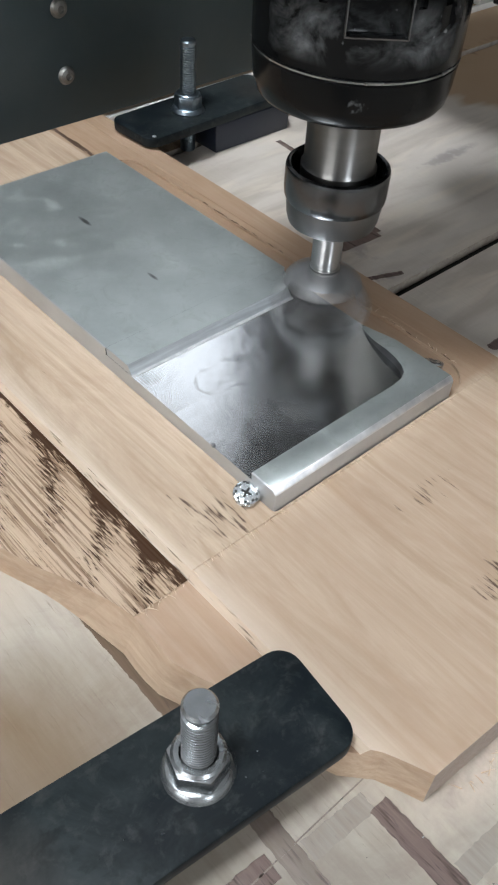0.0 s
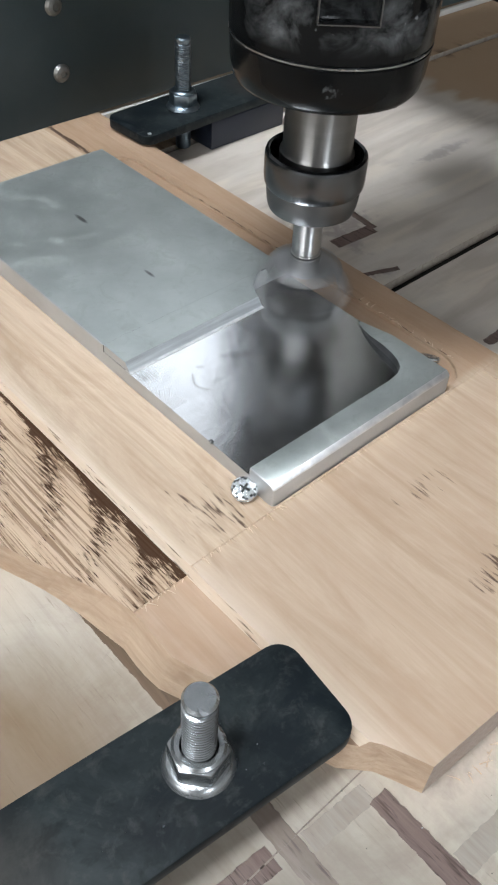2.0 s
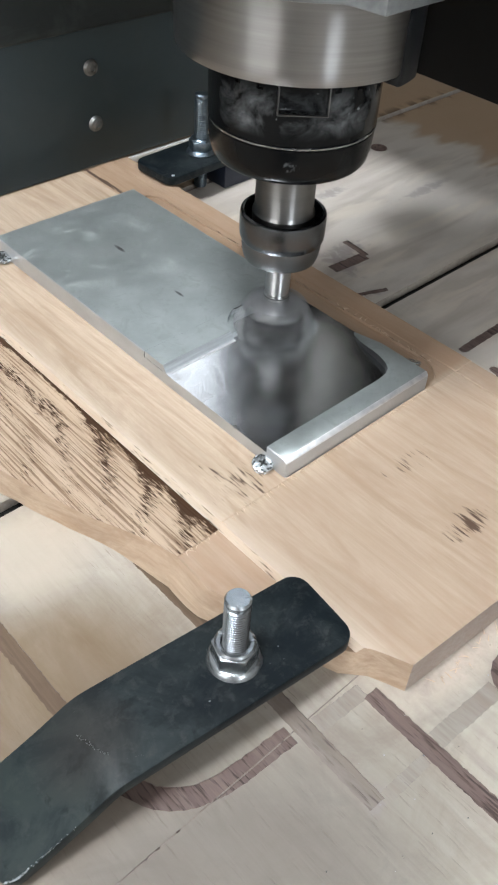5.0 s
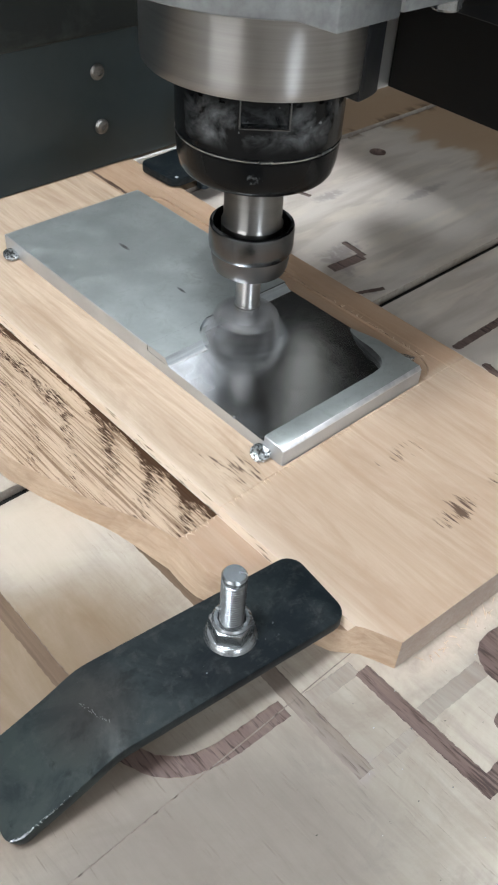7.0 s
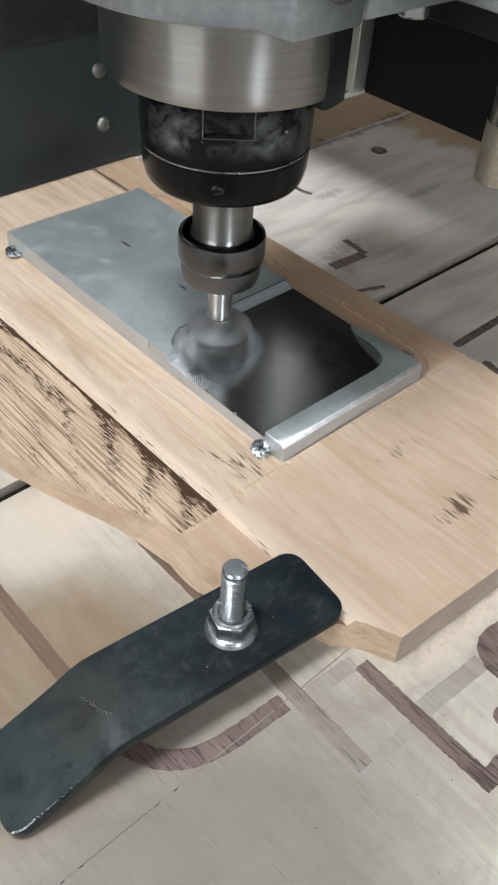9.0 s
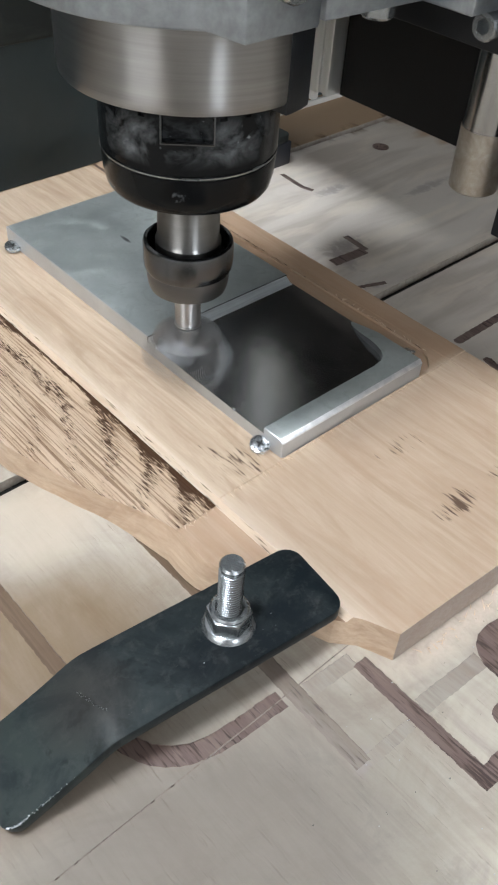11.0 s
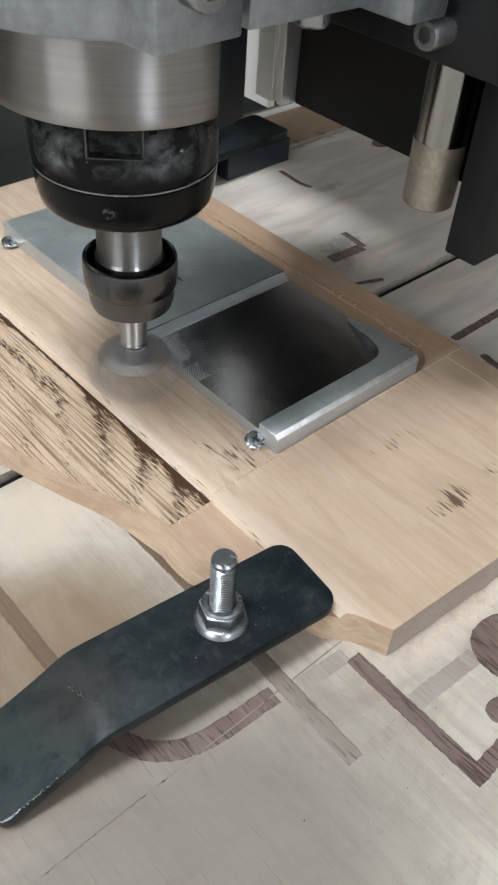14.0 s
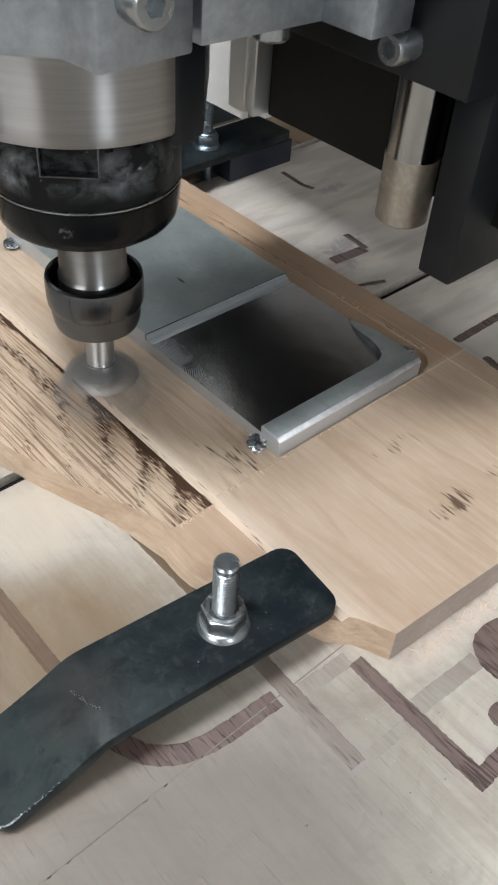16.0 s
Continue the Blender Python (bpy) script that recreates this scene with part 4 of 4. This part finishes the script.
    slope = bmesh.new()
    ends = [[slope.verts.new((x, y, z)) for y, z in ((7.20, MILLED - 0.05), (7.24, MILLED + 0.006), (7.36, MILLED + 0.035), (7.655, PLATE_TOP - 0.05), (7.655, MILLED - 0.05))] for x in (0.04, 7.46)]
    for k in range(5):
        q = (k + 1) % 5
        slope.faces.new((ends[0][k], ends[0][q], ends[1][q], ends[1][k]))
    slope.faces.new(ends[0])
    slope.faces.new(ends[1][::-1])
    part("shoulder", bev(slope, 0.012, 1), M_shoulder, ob, "bright sloping shoulder of the milled step")
    # small bumps on the plate's long edge
    part("weld_speck", lathe([(0, 0.40), (0.06, 0.45), (0.07, 0.5), (0.04, 0.56), (0, 0.58)], 10, None, (0.02, 2.55)), M_zinc, ob)
    return ob, pieces


plate, slivers = steel_plate()


def wood_screw():
    ob = holder("wood_screw")
    tagged(ob, "zinc-plated cross-recess wood screw beside the steel plate", "screw", "screws round the plate")
    head = lathe([(0, 0.02), (0.20, 0.04), (0.35, 0.14), (0.38, 0.20), (0.36, 0.245), (0.30, 0.265), (0, 0.275)], 24)
    cross = [box(-0.16, 0.16, -0.035, 0.035, 0.16, 0.5), box(-0.035, 0.035, -0.16, 0.16, 0.16, 0.5)]
    for k in range(8):
        dent = box(0.25, 0.315, -0.04, 0.04, 0.215, 0.5)
        bmesh.ops.rotate(dent, verts=dent.verts, cent=(0, 0, 0), matrix=Matrix.Rotation(radians(45 * k + 22), 3, "Z"))
        cross.append(dent)
    head = sort_faces(carve(head, cross), lambda c, n: 1 if c.z > 0.1 and (math.hypot(c.x, c.y) < 0.335 and c.z < 0.255) else 0)
    part("head", head, [M_screw, M_recess], ob)
    part("rib", lathe([(0.335, 0.10), (0.36, 0.12), (0.335, 0.14)], 18), M_zinc, ob)
    part("thread", lathe([(0, -0.35)] + [(0.13 + 0.06 * (k % 2), -0.30 + 0.05 * k) for k in range(8)], 14), M_zinc, ob)
    return ob


screw = wood_screw()
screw.matrix_basis = pose(-0.24 * CM, 0.86 * CM, 0.03 * CM, 8, -14, 20)
copy_thing(screw, pose(8.10 * CM, 1.22 * CM, -0.02 * CM, 14, 22, 65))
copy_thing(screw, pose(-0.24 * CM, 17.45 * CM, 0.03 * CM, -6, -10, 130))


# ---- clamps ----
def strap_clamp(line, width, skew=0.0):
    """A bent steel strap along -x, its tip at the origin. line: (distance from the tip, height of the top)."""
    ob = holder("strap_clamp")
    th, w, r = 0.42, width / 2, 0.55
    # smooth the bends of the line
    for _ in range(3):
        fine = [line[0]]
        for (ax, ay), (bx, by) in zip(line, line[1:]):
            fine += [(ax * 0.75 + bx * 0.25, ay * 0.75 + by * 0.25), (ax * 0.25 + bx * 0.75, ay * 0.25 + by * 0.75)]
        line = fine + [line[-1]]
    end = line[-1][0]

    def height(s):
        for (a, za), (b, zb) in zip(line, line[1:]):
            if a <= s <= b and b > a:
                return za + (zb - za) * (s - a) / (b - a)
        return line[0][1] if s < line[0][0] else line[-1][1]
    cuts = [r * (1 - math.cos(math.pi / 2 * k / 6)) for k in range(6)] + [r + (end - 0.4 - r) * k / 44 for k in range(45)]
    cuts += [end - 0.4 + 0.4 * math.sin(math.pi / 2 * k / 5) for k in range(1, 6)]
    bm, rows = bmesh.new(), []
    for s in cuts:
        h = w - r + math.sqrt(max(r * r - (r - s) ** 2, 0)) if s < r else w
        q = (s - end + 0.4) / 0.4
        if q > 0:
            h = w - 0.4 + 0.4 * math.sqrt(max(1 - q * q, 0))
        row = []
        for y in (-h, h):
            # the bend runs askew; the underside lies square to the bent top
            at = s + skew * y
            z, dz = height(at), (height(at + 0.05) - height(at - 0.05)) / 0.1
            n = math.hypot(1, dz)
            z = max(z, TOP + 0.01 + th / n)
            row += [(-s, y, z), (-s - th * dz / n, y, z - th / n)]
        rows.append([bm.verts.new(row[k]) for k in (0, 2, 3, 1)])
    for a, b in zip(rows, rows[1:]):
        for i in range(4):
            j = (i + 1) % 4
            bm.faces.new((a[i], b[i], b[j], a[j]))
    bm.faces.new(rows[0])
    bm.faces.new(rows[-1][::-1])
    bmesh.ops.recalc_face_normals(bm, faces=bm.faces)
    bev(bm, 0.05, 2, 50)
    part("strap", bm, M_black_steel, ob)
    return ob, height, end


near_clamp, near_height, near_end = strap_clamp([(0.0, 0.5), (6.9, 0.51), (7.55, 0.47), (8.3, 0.02), (9.45, -0.51), (10.62, -1.0)], 2.74, 0.12)
tagged(near_clamp, "black steel strap clamp bent down onto the plywood bed", "clamp", "clamps on the board")
near_clamp.matrix_basis = pose(-2.90 * CM, -4.62 * CM, 0.004 * CM, 0, 0, -6.6)


def worn_tail():
    """The edge of the tail, rubbed bright in small uneven flakes."""
    rnd = random.Random(21)
    flakes = bmesh.new()
    for k in range(90):
        q = abs(rnd.gauss(0, 0.7))
        if q > 1.9:
            continue
        s = near_end - 0.12 - q
        y, r = -1.39 + rnd.uniform(0.02, 0.07) + max(0.0, 0.4 - q) ** 2 * 0.9, rnd.uniform(0.006, 0.022) * (1.3 - 0.5 * q)
        z = near_height(s - 0.12 * 1.36)
        base = [flakes.verts.new((-s + r * math.cos(i * 2.1 + k) * 2.0, y + r * math.sin(i * 2.1 + k), z - 0.012)) for i in range(3)]
        tip = flakes.verts.new((-s, y, z + 0.008))
        for i in range(3):
            flakes.faces.new((base[i], base[(i + 1) % 3], tip))
        flakes.faces.new(base[::-1])
    tagged(part("worn_edge", flakes, M_shoulder, near_clamp, smooth=False), "bright rubbed edge of the tail", kind="stuff")
    scar = bmesh.new()
    path = frayed([(7.66, 0.46), (7.56, 0.15), (7.46, -0.2), (7.30, -0.48)], 0.03, 0.03, 5) + frayed([(6.95, -0.86), (6.72, -0.95), (6.50, -1.02)], 0.05, 0.03, 6)
    for k, (s, y) in enumerate(path):
        r, z = rnd.uniform(0.006, 0.024), near_height(s + 0.12 * y)
        base = [scar.verts.new((-s + r * math.cos(i * 2.1 + k), y + 1.6 * r * math.sin(i * 2.1 + k), z - 0.012)) for i in range(3)]
        tip = scar.verts.new((-s, y, z + 0.003))
        for i in range(3):
            scar.faces.new((base[i], base[(i + 1) % 3], tip))
        scar.faces.new(base[::-1])
    tagged(part("scar", scar, M_collar, near_clamp, smooth=False), "dull rubbed scar across the bend", kind="stuff")


worn_tail()
far_clamp, _, _ = strap_clamp([(0.0, 0.5), (5.0, 0.5), (8.7, 0.46)], 2.9)
tagged(far_clamp, "black steel strap clamp on the far corner of the board", "clamp", "clamps on the board")
part("corner_speck", lathe([(0, 0.49), (0.09, 0.495), (0.10, 0.51), (0.05, 0.535), (0, 0.54)], 10, None, (-0.42, 1.18)), M_bright_steel, far_clamp, "small bright speck on the corner")
far_clamp.matrix_basis = pose(9.75 * CM, 19.78 * CM, 0.004 * CM, 0, 0, 182.5)
packing = bev(box(13.9, 18.6, 18.75, 20.9, TOP + 0.004, -0.02), 0.06)
tagged(part("packing_block", packing, M_packing), "dark blue steel packing block under the far clamp", "block")


def clamp_bolt(top, material, name_label):
    ob = holder("clamp_bolt")
    tagged(ob, name_label, "bolt", "bolts through the clamps")
    rod = [(0, TOP + 0.01)]
    z = TOP + 0.01
    while z < top - 0.28:
        rod += [(0.315, z), (0.315, z + 0.03), (0.352, z + 0.055), (0.352, z + 0.08)]
        z += 0.10
    rod += [(0.30, z), (0.30, z + 0.05)]
    rod += [(0.35, top - 0.07), (0.30, top), (0, top)]
    part("threaded_rod", lathe(rod, 32), material, ob)
    hexa = bev(prism([(0.66 * math.cos(radians(60 * i + 12)), 0.66 * math.sin(radians(60 * i + 12))) for i in range(6)], 0.66, 1.22), 0.05, 2)
    hexa = carve(hexa, [lathe([(0, 0), (0.42, 0), (0.42, 2), (0, 2)], 24)])
    part("hex_nut", hexa, material, ob)
    part("flange", lathe([(0.42, 0.506), (0.74, 0.506), (0.77, 0.55), (0.74, 0.60), (0.68, 0.70), (0.64, 0.72), (0.42, 0.72)], 40), material, ob)
    part("collar", lathe([(0.40, 1.20), (0.54, 1.20), (0.56, 1.28), (0.50, 1.33), (0.40, 1.33)], 32), material, ob)
    return ob


near_bolt = clamp_bolt(3.2, M_zinc, "bright zinc threaded bolt and flange nut holding the bent clamp")
near_bolt.matrix_basis = pose(-6.13 * CM, -4.27 * CM, 0)
far_bolt = clamp_bolt(3.6, M_zinc_blue, "dull bluish zinc bolt and nut on the far clamp")
far_bolt.matrix_basis = pose(13.13 * CM, 19.90 * CM, 0)


def steel_chips():
    """Bright milling chips lying about."""
    rnd = random.Random(3)
    bm = bmesh.new()
    spots = [(-3.6, -6.2, TOP), (-4.1, -7.4, TOP), (-3.4, -9.0, TOP), (-4.9, -8.0, TOP), (-4.3, -12.2, TOP), (-2.9, -7.1, TOP), (-9.3, -4.2, 0.46), (-8.6, -4.4, 0.5)]
    for k in range(70):
        spots.append((rnd.uniform(-14, 8), rnd.uniform(-14, -7.9), TOP))
    for k in range(7):
        spots.append((rnd.uniform(-9, -4), rnd.uniform(-5.2, -3.4), 0.5))
    for x, y, z in spots:
        r, a = rnd.uniform(0.010, 0.032), rnd.uniform(0, 6.3)
        pts = [bm.verts.new((x + r * math.cos(a + q) * (1 if q else 1.8), y + r * math.sin(a + q), z + 0.012 + 0.02 * (q > 3))) for q in (0, 2.0, 4.1)]
        tip = bm.verts.new((x, y, z + 0.05 * rnd.random() + 0.03))
        for i in range(3):
            bm.faces.new((pts[i], pts[(i + 1) % 3], tip))
        bm.faces.new(pts[::-1])
    tagged(part("steel_chips", bm, M_zinc, smooth=False), "tiny bright steel chips scattered on bed and clamp", "chips", kind="stuff")


steel_chips()


# ---- the black side of the machine ----
def side_panel():
    ob = part("side_panel", bev(box(-70, 70, 24.4, 25.6, -0.95, 13.5), 0.1), M_wall_black)
    tagged(ob, "black painted steel side of the milling machine", "machine wall", kind="structure")
    lip = part("panel_lip", bev(box(-70, 70, 23.7, 24.39, 6.25, 14.2), 0.25, 3), M_dirty_lip)
    tagged(lip, "dirty dark lip along the machine's side", "machine wall", kind="structure")
    # white strip added in place of the light on the bed under the panel
    trim = part("lit_gap_strip", bev(box(-70, 70, 24.15, 24.39, TOP + 0.004, TOP + 0.36), 0.04), M_white)
    tagged(trim, "white strip standing in for the lit gap under the machine's side", "trim", kind="structure")
    for x, z in ((9.53, 4.26), (9.60, 1.37)):
        rv = part("panel_screw", lathe([(0, 0), (0.40, 0), (0.42, 0.06), (0.33, 0.20), (0.16, 0.26), (0.15, 0.16), (0, 0.15)], 24), M_dull)
        rv.matrix_basis = pose(x * CM, 24.4 * CM, z * CM, 90, 0, 0)
        tagged(rv, "round grey screw head on the black panel", "screw", "screws on the panel")


side_panel()


# ---- the milling head; its own origin is on the spindle's axis at the timber's top ----
def milling_head():
    ob = holder("milling_head")
    tagged(ob, "milling spindle with a black nose and its carriage", "milling machine")
    silver = lathe([(2.4, 11.28), (3.70, 11.24), (3.80, 11.27), (3.86, 11.36), (3.88, 11.6), (3.88, 14.5), (3.88, 22), (0, 22), (0, 11.3), (2.4, 11.28)], 96)
    def flat_side():
        c = box(3.46, 6, -5, 5, 5, 23)
        bmesh.ops.rotate(c, verts=c.verts, cent=(0, 0, 0), matrix=Matrix.Rotation(radians(318), 3, "Z"))
        return c
    silver = carve(silver, [flat_side()])
    part("spindle_body", silver, M_silver, ob, "turned steel spindle housing")
    for a0, a1, z0, z1, r1, mat in ((274, 312, 10.98, 13.80, 3.90, M_block),):
        arc = [(r1 * math.cos(radians(a0 + (a1 - a0) * k / 12)), r1 * math.sin(radians(a0 + (a1 - a0) * k / 12))) for k in range(13)]
        arc += [(3.2 * math.cos(radians(a1 - (a1 - a0) * k / 12)), 3.2 * math.sin(radians(a1 - (a1 - a0) * k / 12))) for k in range(13)]
        part("locking_tab", bev(carve(prism(arc, z0, z1), [flat_side()]), 0.07, 2, 50), mat, ob)
    nose = lathe([(1.0, 7.72), (2.44, 7.72), (2.56, 7.77), (2.65, 7.90), (2.73, 8.25), (2.78, 8.92), (2.74, 8.96), (2.74, 9.06), (2.79, 9.10), (2.80, 10.85), (2.76, 11.0), (2.66, 11.28), (0.8, 11.28)], 96)
    slots = []
    for k in range(22):
        b = box(2.62, 3.2, -0.11, 0.11, 10.70, 11.5)
        bmesh.ops.rotate(b, verts=b.verts, cent=(0, 0, 0), matrix=Matrix.Rotation(2 * math.pi * k / 22 + 0.1, 3, "Z"))
        slots.append(b)
    win = bev(box(2.45, 3.4, -0.74, 0.74, 10.08, 11.6), 0.12)
    bmesh.ops.rotate(win, verts=win.verts, cent=(0, 0, 0), matrix=Matrix.Rotation(radians(230), 3, "Z"))
    part("nose", carve(nose, slots + [win]), M_nose, ob, "black oily nose dusted with metal powder")
    part("nose_ring", lathe([(2.745, 8.985), (2.795, 8.99), (2.80, 9.04), (2.745, 9.045)], 96), M_zinc, ob, "bright scored line")
    rim = carve(bev(box(2.60, 2.80, -0.78, 0.78, 10.04, 11.26), 0.02), [box(2.3, 3.0, -0.74, 0.74, 10.08, 12)])
    part("notch_edge", rim, M_collar, ob, m=pose(0, 0, 0, 0, 0, 230))
    part("shank", lathe([(0, 5.0), (1.0, 5.0), (1.12, 5.05), (1.14, 5.58), (1.06, 5.70), (1.06, 7.8), (0, 7.8)], 64), M_shank, ob)
    part("holder_ring", lathe([(1.38, 4.9), (1.39, 5.50), (1.42, 5.57), (1.47, 5.60), (1.54, 5.55), (1.57, 5.45), (1.57, 4.80), (1.55, 4.62), (1.50, 4.52), (1.0, 4.50)], 72), M_ring, ob, "dark ground steel ring")
    # seat made near black: the gap's shade is put into its colour
    part("holder_seat", lathe([(0.9, 4.98), (1.42, 4.92)], 48), M_back, ob)
    part("holder_collar", lathe([(0.3, 3.66), (1.22, 3.67), (1.36, 3.76), (1.42, 3.95), (1.46, 4.3), (1.46, 4.52), (0.4, 4.53)], 72), M_collar, ob)
    part("tool_shaft", lathe([(0, 2.03), (0.45, 2.03), (0.49, 2.06), (0.49, 2.10), (0.45, 2.13), (0.45, 2.27), (0.48, 2.31), (0.48, 3.7), (0, 3.7)], 48), M_chrome, ob, "bright round tool shaft")
    # the spindle's clamp: a ring with two ears, split between them
    ring = [(5.3 * math.cos(radians(a)), 5.3 * math.sin(radians(a))) for a in range(18, 236, 6)]
    outline = ring + [(-3.05, -4.5), (-2.93, -5.56), (-0.48, -5.52), (-0.48, -3.0), (-0.10, -3.0), (-0.10, -5.30), (3.45, -5.45), (4.9, -5.3), (5.4, -3.0), (5.4, 1.6)]
    clampb = carve(prism(outline, 13.84, 20.0), [lathe([(0, 13), (3.9, 13), (3.9, 21), (0, 21)], 72)])
    part("spindle_clamp", bev(clampb, 0.10, 2, 40), M_alu, ob, "pale cast aluminium clamp round the spindle")
    part("clamp_ear", bev(box(3.46, 4.88, -7.05, -5.2, 13.84, 20), 0.1), M_alu, ob)
    cap_z = 15.2
    for x, y in ((-2.0, -5.75), (1.9, -5.55)):
        m = pose(x * CM, y * CM, cap_z * CM, 90, 0, 0)
        part("cap_screw", carve(lathe([(0, -0.3), (0.48, -0.3), (0.50, 0.4), (0.45, 0.48), (0, 0.48)], 28), [prism([(0.25 * math.cos(radians(60 * i)), 0.25 * math.sin(radians(60 * i))) for i in range(6)], 0.15, 1)]), M_zinc, ob, m=m)
    nut = part("clamp_nut", lathe([(0, 13.45), (0.40, 13.45), (0.46, 13.52), (0.46, 13.9), (0, 13.9)], 24, None, (2.5, -4.75)), M_zinc, ob)
    # the carriage behind it
    part("carriage_block", bev(box(5.42, 8.85, -8.65, 3.0, 12.5, 26), 0.12), M_block, ob, "dark anodised carriage block")
    # unseen beam and its link, reaching where the milled steel should reflect black
    part("bearing_block", bev(box(10.21, 12.39, -2.5, 1.7, 12.5, 24), 0.1), M_block, ob)
    part("gantry_beam", bev(box(12.4, 22, -2.5, 17.4, 12.5, 26), 0.12), M_back, ob, "unseen black gantry beam that darkens the plate's reflection")
    part("back_plate", bev(box(8.86, 10.2, -18, 1.75, 8.0, 24), 0.06), M_back, ob, "black back plate")
    part("side_bar", bev(box(7.32, 12.5, -8.22, -7.02, 6.45, 12.49), 0.08), M_block, ob, "dark hanging bar")
    rod = part("guide_rod", lathe([(0, 9.42), (0.83, 9.42), (0.83, 13.5), (0, 13.5)], 48, None, (8.12, -5.45)), M_rod, ob, "bright guide rod")
    part("dusty_end", lathe([(0, 7.30), (0.74, 7.28), (0.83, 7.36), (0.84, 8.6), (0.845, 9.42), (0, 9.42)], 48, None, (8.12, -5.45)), M_dust, ob, "lower end caked with brown dust")
    rail = box(8.2, 9.3, 1.80, 3.2, 8.02, 16)
    rail = carve(rail, [box(7.9, 8.35, 2.05, 2.3, 7, 17), box(8.9, 9.6, 2.3, 4, 7, 17)])
    part("rail", bev(rail, 0.03, 1), M_rail, ob, "pale aluminium rail")
    part("rail_flange", bev(box(8.95, 9.3, 3.21, 5.4, 7.3, 16), 0.04, 1), M_white, ob, "white painted flange beside the rail")
    m = pose(8.2 * CM, 2.05 * CM, 12.4 * CM, 0, -90, 0)
    part("rail_screw", carve(lathe([(0, -0.2), (0.38, -0.2), (0.38, 0.10), (0, 0.10)], 24), [prism([(0.18 * math.cos(radians(60 * i)), 0.18 * math.sin(radians(60 * i))) for i in range(6)], -0.1, 1)]), M_zinc, ob, m=m)
    m = pose(5.42 * CM, -6.68 * CM, 13.36 * CM, 0, -90, 0)
    part("cap_screw", carve(lathe([(0, -0.4), (0.39, -0.4), (0.40, 0.70), (0.35, 0.80), (0, 0.80)], 36), [prism([(0.22 * math.cos(radians(60 * i)), 0.22 * math.sin(radians(60 * i))) for i in range(6)], 0.35, 2)]), M_zinc, ob, "bright socket cap screw", m=m)
    # the cutter turns on the shaft
    cutter = part("cutter", lathe([(0, 1.30), (0.50, 1.30), (0.52, 1.90), (0.50, 2.0), (0.44, 2.02), (0, 2.02)], 40), M_carbide, ob, "spinning face cutter")
    wing = [(0.40, 1.96), (0.62, 1.93), (0.95, 1.80), (1.18, 1.66), (1.28, 1.54), (1.30, 1.46), (1.26, 1.40), (1.05, 1.32), (0.40, 1.25)]
    foot = [(1.0, 1.40), (1.30, 1.36), (1.50, 1.12), (1.64, 0.85), (1.66, 0.54), (1.30, 0.54), (1.20, 0.90)]
    for k in range(5):
        # a wide wing of the body, with a pocket's gap beside it
        body, turns = bmesh.new(), [radians(-17 + 34 * q / 6) for q in range(7)]
        slices = [[body.verts.new((r * math.cos(a), r * math.sin(a), z)) for r, z in wing] for a in turns]
        for a, b in zip(slices, slices[1:]):
            for q in range(len(wing)):
                w = (q + 1) % len(wing)
                body.faces.new((a[q], a[w], b[w], b[q]))
        body.faces.new(slices[0])
        body.faces.new(slices[-1][::-1])
        part("cutter_wing", body, M_carbide, cutter, m=pose(0, 0, 0, 0, 0, 72 * k))
        arm = bmesh.new()
        sides = [[arm.verts.new((x, y, z)) for x, z in foot] for y in (-0.10, 0.10)]
        for q in range(len(foot)):
            w = (q + 1) % len(foot)
            arm.faces.new((sides[0][q], sides[0][w], sides[1][w], sides[1][q]))
        arm.faces.new(sides[0])
        arm.faces.new(sides[1][::-1])
        bmesh.ops.recalc_face_normals(arm, faces=arm.faces)
        part("cutter_arm", bev(arm, 0.03, 1), M_carbide, cutter, m=pose(0, 0, 0, 0, 0, 72 * k))
        tip = bev(box(CUT_R - 0.30, CUT_R, -0.29, -0.19, 0.495, 0.90), 0.03)
        part("insert", tip, M_zinc, cutter, m=pose(0, 0, 0, 0, 0, 72 * k))
    return ob, cutter


head, cutter = milling_head()


# ---- what moves ----
def motions():
    walk(head, [(t, pose(x * CM, y * CM, 0)) for t, x, y in SPINDLE])
    walk(cutter, [(k / FPS, pose(0, 0, 0, 0, 0, (81 * k) % 360)) for k in range(16 * FPS + 1)])
    for ob, xc in slivers:
        t = min(max(spindle_time(xc + 0.1), 0.3), 15.6)
        walk(ob, [(0.0, pose(0, 0, 0)), (t - 0.2, pose(0, 0, 0)), (t + 0.1, pose(0, 0, -0.32 * CM)), (16.0, pose(0, 0, -0.32 * CM))])


motions()
